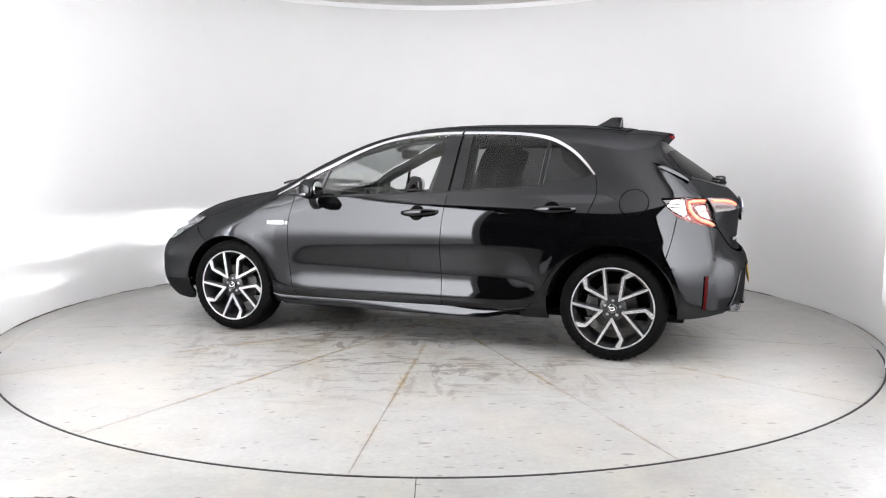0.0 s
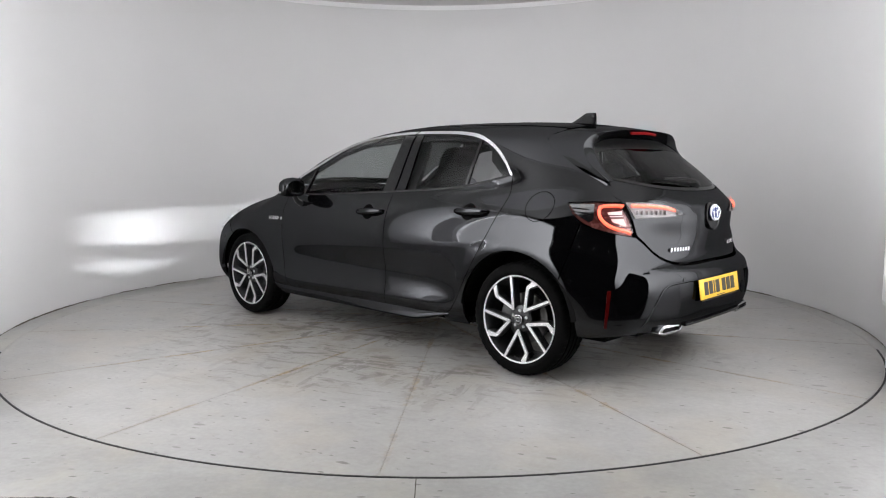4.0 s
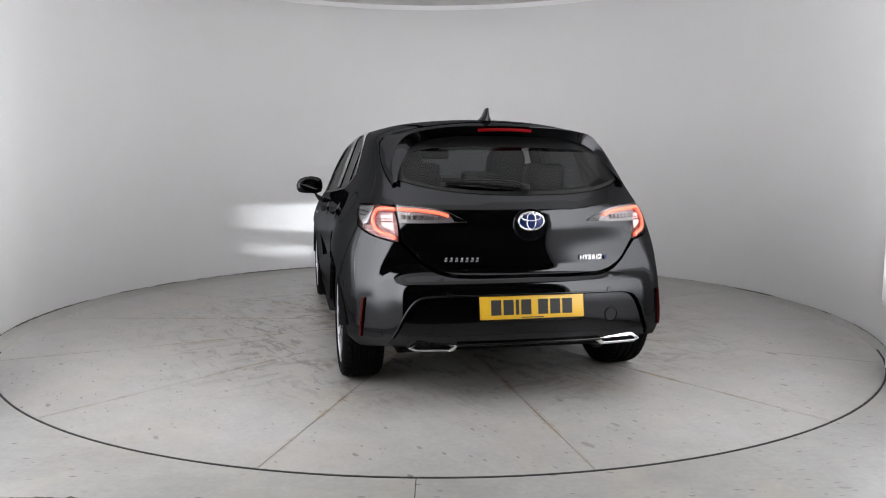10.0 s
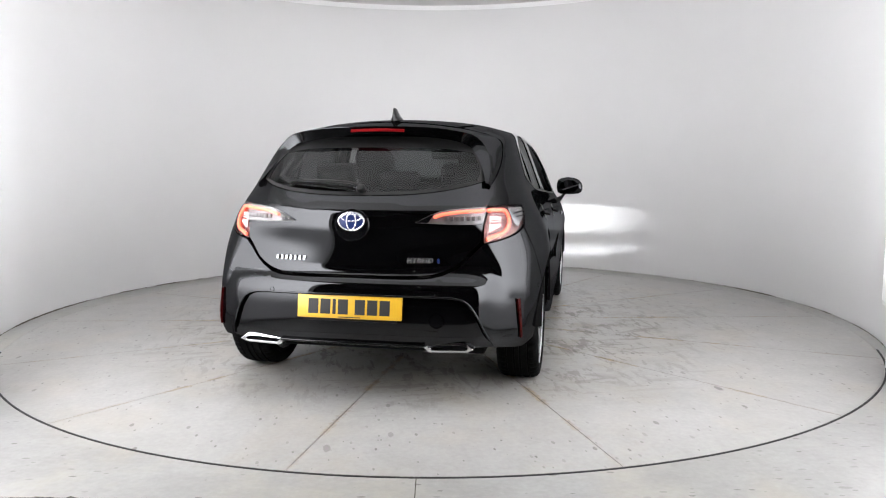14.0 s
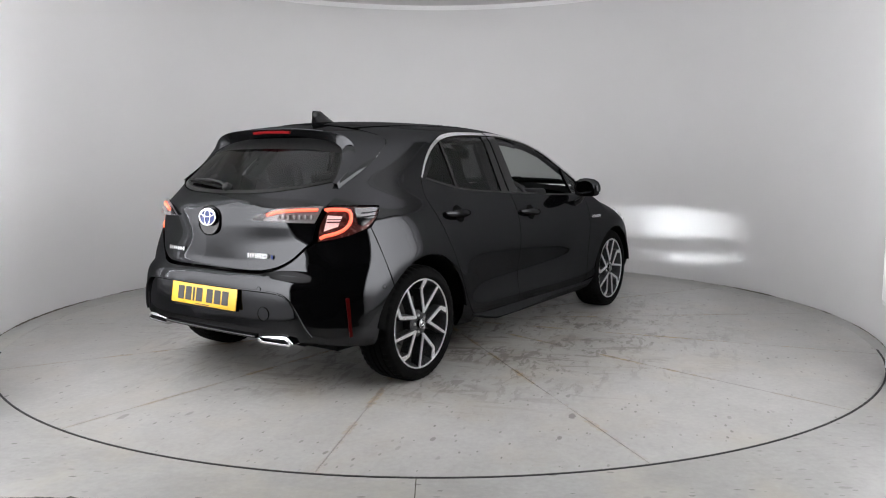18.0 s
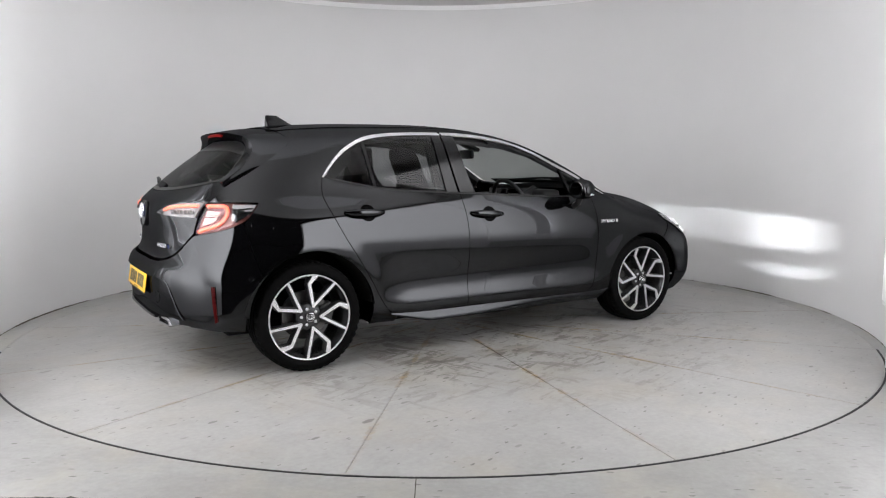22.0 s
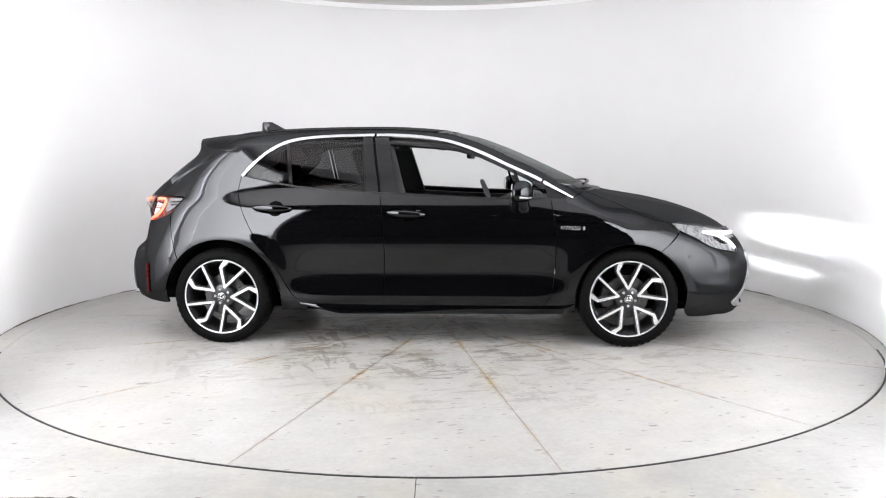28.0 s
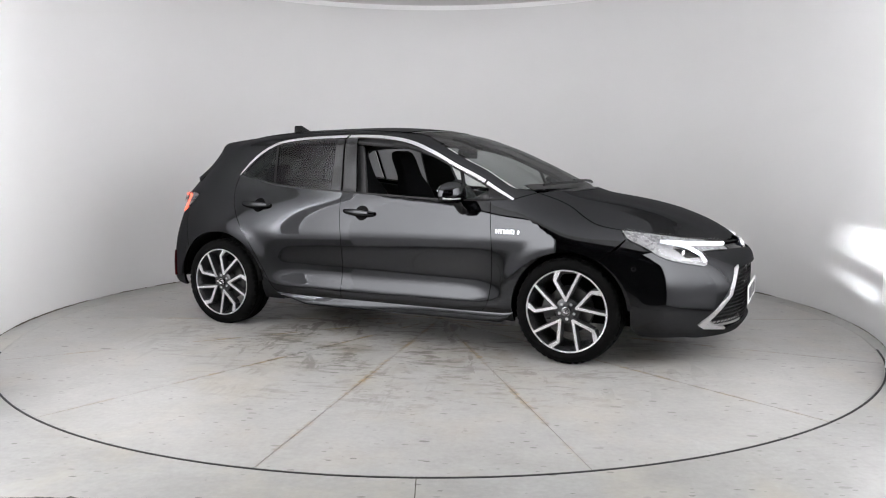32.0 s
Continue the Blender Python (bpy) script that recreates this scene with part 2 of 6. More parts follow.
M_BRAKEGLOW.node_tree.nodes["Principled BSDF"].inputs["Specular IOR Level"].default_value = 0.05
M_REFLECT = plain("red_reflector", (0.035, 0.001, 0.0012), 0.3, grain=0.05, spec=0.06)
M_LAMPCORE = glow("lamp_core_frost", (0.88, 0.60, 0.57), 0.44)
M_LAMPDARK = plain("lamp_bowl_dark", (0.11, 0.035, 0.032), 0.25, 0.4, grain=0.08, scale=40)
M_CUP_SHADE = plain("handle_cup_shade", (0.001, 0.001, 0.001), 0.3, grain=0.05, spec=0.02)
M_DRL = glow("running_light", (0.92, 0.96, 1.0), 0.9)
M_HEADBOX = plain("headlamp_bowl", (0.20, 0.20, 0.205), 0.28, 0.4, grain=0.08, scale=40)
M_BLOCK = plain("lamp_block_grey", (0.16, 0.15, 0.15), 0.35, 0.2, grain=0.08, scale=40)
M_FRIT = plain("screen_band_black", (0.004, 0.004, 0.004), 0.35, grain=0.05, spec=0.2)
M_BEAM = glow("headlamp_led", (0.93, 0.97, 1.0), 66000.0)
M_PLATEY = plain("plate_yellow", (0.66, 0.395, 0.025), 0.35, grain=0.06, scale=40)
M_PLATEW = plain("plate_white", (0.75, 0.75, 0.73), 0.35, grain=0.06, scale=40)
M_INK = plain("plate_black", (0.012, 0.012, 0.012), 0.45, grain=0.05)
M_BLUE = plain("badge_blue", (0.008, 0.020, 0.10), 0.3, 0.1, coat=0.15, grain=0.05, spec=0.2)
M_BADGE = plain("badge_silver", (0.78, 0.78, 0.79), 0.26, 0.8, grain=0.05, scale=200)
M_MIRROR = plain("mirror_silver", (0.50, 0.51, 0.53), 0.02, 1.0, grain=0.01)
M_GRIME = plain("foot_grime", (0.12, 0.105, 0.085), 0.9, grain=0.05)
M_CUT = plain("saw_cut_dirt", (0.055, 0.048, 0.038), 0.9, grain=0.05)
M_SPOT = glow("spotlight_white", (1.0, 0.96, 0.9), 45.0)
M_SEAM = plain("joint_filler", (0.30, 0.28, 0.24), 0.9, grain=0.05)


# ---------------------------------------------------------------- mesh helpers
def link_mesh(name, me, material, parent=None, label=""):
    for mt in (material if isinstance(material, (list, tuple)) else [material]):
        me.materials.append(mt)
    ob = new(name, me)
    if parent is not None:
        ob.parent = parent
    if label:
        ob["label"] = label
    return ob


def part(name, bm, material, parent=None, label="", smooth=30.0):
    """Links a bmesh as one mesh object under a thing or a part."""
    me = bpy.data.meshes.new(name)
    bmesh.ops.recalc_face_normals(bm, faces=bm.faces[:])
    lim = radians(smooth)
    for f in bm.faces:
        f.smooth = True
    for e in bm.edges:
        if len(e.link_faces) == 2 and e.calc_face_angle(0.0) > lim:
            e.smooth = False
    bm.to_mesh(me)
    bm.free()
    return link_mesh(name, me, material, parent, label)


def box(bm, lo, hi, bevel=0.0, m=None, seg=2):
    c = [(lo[i] + hi[i]) / 2 for i in range(3)]
    s = [hi[i] - lo[i] for i in range(3)]
    g = bmesh.ops.create_cube(bm, size=1.0, matrix=Matrix.Translation(c) @ Matrix.Diagonal((*s, 1)))
    vs = g["verts"]
    if bevel > 0:
        es = list({e for v in vs for e in v.link_edges})
        r = bmesh.ops.bevel(bm, geom=es, offset=bevel, segments=seg, affect="EDGES", profile=0.5)
        vs = list({v for f in r["faces"] for v in f.verts} | {v for v in vs if v.is_valid})
    if m is not None:
        bmesh.ops.transform(bm, matrix=m, verts=vs)
    return vs


def lathe(bm, prof, n=48, axis="y", a0=0.0, a1=360.0, m=None):
    """Turns a profile of (radius, height) about an axis."""
    full = abs(a1 - a0) > 359.9
    k = n if full else n + 1
    rings = []
    for i in range(k):
        a = radians(a0 + (a1 - a0) * i / n)
        ring = []
        for r, h in prof:
            p = {"y": (r * math.cos(a), h, r * math.sin(a)), "z": (r * math.cos(a), r * math.sin(a), h),
                 "x": (h, r * math.cos(a), r * math.sin(a))}[axis]
            ring.append(bm.verts.new(m @ Vector(p) if m is not None else p))
        rings.append(ring)
    for i in range(k if full else k - 1):
        a, b = rings[i], rings[(i + 1) % k]
        for j in range(len(prof) - 1):
            try:
                bm.faces.new((a[j], b[j], b[j + 1], a[j + 1]))
            except ValueError:
                pass
    return rings


def prism(bm, pts, lo, hi, plane="xz", bevel=0.0, m=None):
    """Extrudes a flat outline between two depths."""
    def at(p, d):
        v = {"xz": (p[0], d, p[1]), "yz": (d, p[0], p[1]), "xy": (p[0], p[1], d)}[plane]
        return m @ Vector(v) if m is not None else v
    a = [bm.verts.new(at(p, lo)) for p in pts]
    b = [bm.verts.new(at(p, hi)) for p in pts]
    fs = [bm.faces.new(a), bm.faces.new(b[::-1])]
    for i in range(len(pts)):
        j = (i + 1) % len(pts)
        fs.append(bm.faces.new((a[j], a[i], b[i], b[j])))
    if bevel > 0:
        es = list({e for f in fs[:2] for e in f.edges})
        bmesh.ops.bevel(bm, geom=es, offset=bevel, segments=2, affect="EDGES", profile=0.5)


def tube(bm, pts, r, n=8, closed=False, flat=1.0):
    """A round bar along a path of points."""
    pts = [Vector(p) for p in pts]
    rings = []
    for i, p in enumerate(pts):
        a = pts[i - 1] if (i > 0 or closed) else p
        b = pts[(i + 1) % len(pts)] if (i < len(pts) - 1 or closed) else p
        d = (b - a).normalized()
        up = Vector((0, 0, 1)) if abs(d.z) < 0.9 else Vector((1, 0, 0))
        s = d.cross(up).normalized()
        u = s.cross(d)
        rings.append([bm.verts.new(p + r * (math.cos(t) * s + flat * math.sin(t) * u))
                      for t in (2 * math.pi * k / n for k in range(n))])
    k = len(rings)
    for i in range(k if closed else k - 1):
        a, b = rings[i], rings[(i + 1) % k]
        for j in range(n):
            bm.faces.new((a[j], a[(j + 1) % n], b[(j + 1) % n], b[j]))
    if not closed:
        bm.faces.new(rings[0][::-1])
        bm.faces.new(rings[-1])


def loft(bm, rings, cap=True):
    """Skins closed rings of equal length."""
    vs = [[bm.verts.new(p) for p in r] for r in rings]
    n = len(vs[0])
    for a, b in zip(vs[:-1], vs[1:]):
        for j in range(n):
            bm.faces.new((a[j], a[(j + 1) % n], b[(j + 1) % n], b[j]))
    if cap:
        bm.faces.new(vs[0][::-1])
        bm.faces.new(vs[-1])
    return vs


def spline(pts, step=0.03):
    """A smooth curve through the points (centripetal-like Catmull-Rom)."""
    pts = [np.array(p, float) for p in pts]
    if len(pts) == 2:
        n = max(1, int(np.linalg.norm(pts[1] - pts[0]) / step))
        return [tuple(pts[0] + (pts[1] - pts[0]) * i / n) for i in range(n + 1)]
    out = []
    ext = [2 * pts[0] - pts[1]] + pts + [2 * pts[-1] - pts[-2]]
    for i in range(len(pts) - 1):
        p0, p1, p2, p3 = ext[i:i + 4]
        d = np.linalg.norm(p2 - p1)
        m1 = (p2 - p0) * d / (np.linalg.norm(p1 - p0) + d + 1e-9)
        m2 = (p3 - p1) * d / (np.linalg.norm(p3 - p2) + d + 1e-9)
        n = max(1, int(d / step))
        for k in range(n):
            t = k / n
            out.append(tuple((2 * t ** 3 - 3 * t ** 2 + 1) * p1 + (t ** 3 - 2 * t ** 2 + t) * m1
                             + (3 * t ** 2 - 2 * t ** 3) * p2 + (t ** 3 - t ** 2) * m2))
    out.append(tuple(pts[-1]))
    return out


def outline(*segs, step=0.025):
    """Joins smooth segments that share their ends into one closed outline."""
    out = []
    for s in segs:
        c = spline(s, step)
        if out and np.hypot(out[-1][0] - c[0][0], out[-1][1] - c[0][1]) < 1e-6:
            c = c[1:]
        out += c
    if np.hypot(out[-1][0] - out[0][0], out[-1][1] - out[0][1]) < 1e-6:
        out = out[:-1]
    return out


def area(poly):
    p = np.array(poly)
    q = np.roll(p, -1, 0)
    return 0.5 * float(np.sum(p[:, 0] * q[:, 1] - q[:, 0] * p[:, 1]))


def shrink(poly, d):
    """Moves an outline inwards by d."""
    p = np.array(poly)
    if area(poly) < 0:
        p = p[::-1]
    a, b = p - np.roll(p, 1, 0), np.roll(p, -1, 0) - p
    na = np.stack([-a[:, 1], a[:, 0]], 1) / (np.linalg.norm(a, axis=1)[:, None] + 1e-9)
    nb = np.stack([-b[:, 1], b[:, 0]], 1) / (np.linalg.norm(b, axis=1)[:, None] + 1e-9)
    k = na + nb
    k /= np.maximum(np.sum(k * na, 1), 0.35)[:, None] + 1e-9
    return [tuple(v) for v in p + k * d]


def inside(pts, poly):
    """Which of the points lie within the outline."""
    x, y = pts[:, 0], pts[:, 1]
    p = np.array(poly)
    c = np.zeros(len(pts), bool)
    for (x1, y1), (x2, y2) in zip(p, np.roll(p, -1, 0)):
        if y1 == y2:
            continue
        c ^= ((y1 > y) != (y2 > y)) & (x < (x2 - x1) * (y - y1) / (y2 - y1) + x1)
    return c


def fill(poly, holes=(), step=0.03):
    """Points and triangles that fill an outline with holes."""
    loops = [poly, *holes]
    pts = [p for lp in loops for p in lp]
    edges, k = [], 0
    for lp in loops:
        edges += [(k + i, k + (i + 1) % len(lp)) for i in range(len(lp))]
        k += len(lp)
    b = np.array(pts)
    lo, hi = b.min(0), b.max(0)
    gx, gy = np.meshgrid(np.arange(lo[0], hi[0], step), np.arange(lo[1], hi[1], step * 0.87))
    gx = gx + (np.arange(gx.shape[0]) % 2)[:, None] * step / 2
    g = np.stack([gx.ravel(), gy.ravel()], 1)
    ok = inside(g, poly)
    for h in holes:
        ok &= ~inside(g, h)
    g = g[ok]
    if len(g):
        near = np.array([np.min(np.sum((b - q) ** 2, 1)) for q in g])
        g = g[near > (0.55 * step) ** 2]
    allp = [Vector(p) for p in pts] + [Vector(p) for p in g]
    v, e, f, *_ = delaunay_2d_cdt(allp, edges, [], 0, 1e-7)
    v = np.array([tuple(q) for q in v])
    tri = np.array([t for t in f if len(t) == 3])
    mid = v[tri].mean(1)
    ok = inside(mid, poly)
    for h in holes:
        ok &= ~inside(mid, h)
    return v, tri[ok]


def panel(name, poly, mapper, material, parent, label="", holes=(), step=0.03, thick=0.018, gap=0.002, lift=0.0,
          centre=(0, 0, 0.6), extra=None):
    """A curved sheet part: an outline mapped onto the body surface, with true surface normals and turned-in edges."""
    poly = shrink(poly, gap) if gap else (list(poly) if area(poly) > 0 else list(poly)[::-1])
    holes = [shrink(h, -gap) if gap else list(h) for h in holes]
    v, tri = fill(poly, holes, step)

    def raw(a, b):
        e = 1e-4
        P = mapper(a, b)
        n = np.cross(mapper(a + e, b) - mapper(a - e, b), mapper(a, b + e) - mapper(a, b - e))
        n /= np.linalg.norm(n, axis=1)[:, None] + 1e-12
        return P, n
    P0, N0 = raw(v[:, 0], v[:, 1])
    sign = -1.0 if np.sum(N0 * (P0 - np.array(centre)), 1).mean() < 0 else 1.0

    def surf(a, b):
        P, n = raw(a, b)
        d = np.full(len(P), float(lift))
        if extra is not None:
            d = d + extra(P)
        return P + sign * n * d[:, None]
    P = surf(v[:, 0], v[:, 1])
    if extra is None:
        N = N0 * sign
    else:
        e = 6e-4
        N = np.cross(surf(v[:, 0] + e, v[:, 1]) - surf(v[:, 0] - e, v[:, 1]), surf(v[:, 0], v[:, 1] + e) - surf(v[:, 0], v[:, 1] - e))
        N /= np.linalg.norm(N, axis=1)[:, None] + 1e-12
        N *= np.where(np.sum(N * N0, 1) * sign < 0, -1.0, 1.0)[:, None]
    fn = np.cross(P[tri[:, 1]] - P[tri[:, 0]], P[tri[:, 2]] - P[tri[:, 0]])
    if np.sum(fn * N[tri].mean(1), 1).mean() < 0:
        tri = tri[:, ::-1]
    cnt = {}
    for t in tri:
        for a, b in ((t[0], t[1]), (t[1], t[2]), (t[2], t[0])):
            cnt[(a, b)] = 1
    rim = [ab for ab in cnt if (ab[1], ab[0]) not in cnt]
    edge = sorted({a for ab in rim for a in ab})
    low = {a: len(P) + i for i, a in enumerate(edge)}
    verts = np.vstack([P, P[edge] - N[edge] * thick])
    faces = [tuple(int(i) for i in t) for t in tri] + [(int(b), int(a), low[a], low[b]) for a, b in rim]
    me = bpy.data.meshes.new(name)
    me.from_pydata(verts.tolist(), [], faces)
    me.polygons.foreach_set("use_smooth", [True] * len(faces))
    ln = []
    for fc in faces:
        if len(fc) == 3:
            ln += [tuple(N[i]) for i in fc]
        else:
            q = np.cross(verts[fc[1]] - verts[fc[0]], verts[fc[3]] - verts[fc[0]])
            q = tuple(q / (np.linalg.norm(q) + 1e-12))
            ln += [q] * 4
    me.normals_split_custom_set(ln)
    return link_mesh(name, me, material, parent, label)


def empty(name, m=None):
    ob = new(name)
    ob.empty_display_size = 0.3
    if m is not None:
        ob.matrix_basis = m
    return ob
# ---------------------------------------------------------------- the studio
def arc_wall(name, r0, r1, z0, z1, a0, a1, material, n=96, label="", kind="structure"):
    """A curved wall of real thickness about the studio's axis."""
    bm = bmesh.new()
    lathe(bm, [(r0, z0), (r0, z1), (r1, z1), (r1, z0), (r0, z0)], n, "z", a0, a1)
    bmesh.ops.remove_doubles(bm, verts=bm.verts[:], dist=1e-5)
    bmesh.ops.holes_fill(bm, edges=[e for e in bm.edges if e.is_boundary])
    ob = part(name, bm, material, None)
    ob.location = (WALL_X, WALL_Y, 0)
    return tagged(ob, label, kind=kind)


def build_studio():
    a0, a1 = -90 + OPEN, 270 - OPEN
    arc_wall("wall_curved", WALL_R, WALL_R + 0.12, 0.0, WALL_H, a0, a1, M_WALL,
             label="smooth white painted curved studio wall with scuffed foot")
    arc_wall("trim", WALL_R - 0.012, WALL_R + 0.12, WALL_H, WALL_H + 0.05, a0, a1, M_TRIM,
             label="white painted trim ring round the top of the curved wall")
    bm = bmesh.new()
    bmesh.ops.create_circle(bm, cap_ends=True, segments=96, radius=WALL_R + 0.4, matrix=Matrix.Translation((WALL_X, WALL_Y, WALL_H + 0.05)))
    r = bmesh.ops.extrude_face_region(bm, geom=bm.faces[:])
    bmesh.ops.translate(bm, vec=(0, 0, 0.08), verts=[v for v in r["geom"] if isinstance(v, bmesh.types.BMVert)])
    tagged(part("ceiling", bm, M_CEIL), "pale warm-grey painted ceiling of the round studio", kind="structure")
    # ground with the round pit for the turntable
    bm = bmesh.new()
    ring = [bm.verts.new(((TABLE_R + 0.0015) * math.cos(a), (TABLE_R + 0.0015) * math.sin(a), 0)) for a in
            (2 * math.pi * i / 128 for i in range(128))]
    out = [bm.verts.new((p.co.x * 9.5 / max(abs(p.co.x), abs(p.co.y)), p.co.y * 9.5 / max(abs(p.co.x), abs(p.co.y)), 0)) for p in ring]
    low = [bm.verts.new((p.co.x, p.co.y, -0.08)) for p in ring]
    for i in range(128):
        j = (i + 1) % 128
        bm.faces.new((ring[i], out[i], out[j], ring[j]))
        bm.faces.new((low[i], ring[i], ring[j], low[j]))
    tagged(part("floor", bm, M_FLOOR), "pale worn sealed concrete floor around the turntable", kind="structure")
    bm = bmesh.new()
    bmesh.ops.create_circle(bm, cap_ends=True, segments=96, radius=3.1, matrix=Matrix.Translation((0, 0, -0.08)))
    tagged(part("pit_floor", bm, M_PIT), "dark pit under the turntable", kind="structure")
    # steel edge strip round the front of the pit
    bm = bmesh.new()
    lathe(bm, [(TABLE_R + 0.002, 0.0), (TABLE_R + 0.003, 0.003), (TABLE_R + 0.012, 0.003), (TABLE_R + 0.013, 0.0)], 160, "z", -160, -20)
    tagged(part("edge_strip", bm, M_STEEL), "thin dark steel strip round the turntable's edge", kind="structure")
    # grime along the foot of the curved wall
    rng = random.Random(9)
    bm = bmesh.new()
    rows, w = [], 0.004
    for k in range(901):
        w = min(0.022, max(0.001, w + rng.uniform(-0.004, 0.004)))
        h = 0.3 * w + 0.004 * rng.random()
        a = radians(-36 + 252 * k / 900)
        c, sn = math.cos(a), math.sin(a)
        rows.append([bm.verts.new((WALL_X + r * c, WALL_Y + r * sn, z)) for r, z in ((WALL_R - w, 0.003), (WALL_R - 0.003, 0.003), (WALL_R - 0.003, h))])
    for p, q in zip(rows[:-1], rows[1:]):
        for i in (0, 1):
            bm.faces.new((p[i], p[i + 1], q[i + 1], q[i]))
    tagged(part("foot_grime", bm, M_GRIME), "uneven line of brown grime along the wall foot", "dirt", kind="stuff")
    # saw cuts in the floor before the turntable, the cross one broken out along its edges
    rng = random.Random(5)
    for a, b, w, rag in (((-2.4, -3.06), (-0.09, -3.15), 0.0018, 0.020), ((-0.09, -2.95), (-0.09, -6.5), 0.0018, 0.001), ((2.1, -2.3), (3.2, -3.4), 0.0018, 0.001),
                         ((-2.2, -2.3), (-3.3, -3.3), 0.0018, 0.002)):
        bm = bmesh.new()
        d = Vector((b[0] - a[0], b[1] - a[1]))
        n, side = int(d.length / 0.012), Vector((-d.y, d.x)).normalized()
        rows, big = [], 0.0
        for k in range(n + 1):
            big = 0.0 if rng.random() < 0.25 else max(big * 0.7, rag * rng.random() ** 4)
            p = Vector(a) + d * k / n
            l, r = p + side * (w + big * rng.random()), p - side * (w + big * rng.random())
            rows.append((bm.verts.new((l.x, l.y, 0.003)), bm.verts.new((r.x, r.y, 0.003))))
        for p, q in zip(rows[:-1], rows[1:]):
            bm.faces.new((p[0], p[1], q[1], q[0]))
        tagged(part("floor_joint", bm, M_CUT), "thin dark saw-cut joint in the concrete floor", kind="structure")
    # the dark hall behind the camera
    bm = bmesh.new()
    # unseen dark slab added over the concrete to keep the paint's reflections black
    box(bm, (-9.5, -9.5, 0.001), (9.5, -3.80, 0.005))
    tagged(part("hall_floor_slab", bm, M_HALL), "unseen dark slab added over the hall floor", kind="structure")
    for nm, lo, hi in (("wall_south", (-9.5, -9.6, 0), (9.5, -9.5, 3.6)), ("wall_east", (9.5, -9.5, 0), (9.6, 9.5, 3.6)),
                       ("wall_west", (-9.6, -9.5, 0), (-9.5, 9.5, 3.6)), ("wall_north", (-9.5, 9.5, 0), (9.5, 9.6, 3.6))):
        bm = bmesh.new()
        box(bm, lo, hi)
        tagged(part(nm, bm, M_HALL), "dark painted wall of the hall around the studio", kind="structure")
    bm = bmesh.new()
    box(bm, (-9.6, -9.6, 3.6), (9.6, 9.6, 3.7))
    tagged(part("ceiling_hall", bm, M_HALL), "dark hall ceiling", kind="structure")


FLANK = 2.06


def flank_pose(s):
    """Wall beside the entry: local x runs from the curved wall towards the camera, -y looks into the entry."""
    a, b = Vector((s * 2.43, -1.70, 0)), Vector((s * 1.78, -3.70, 0))
    x = (b - a).normalized()
    y = Vector((0, 0, 1)).cross(x)
    k = 1.0 if y.x * s > 0 else -1.0
    m = Matrix((x, y * k, Vector((0, 0, 1)))).transposed().to_4x4()
    m.translation = a
    return m


def build_flanks():
    for s, nm in ((1, "wall_flank_east"), (-1, "wall_flank_west")):
        bm = bmesh.new()
        box(bm, (0.0, 0.0, 0.0), (FLANK + 0.04, 0.10, WALL_H), m=flank_pose(s))
        tagged(part(nm, bm, M_WALL), "white painted wall flanking the studio entry", kind="structure")


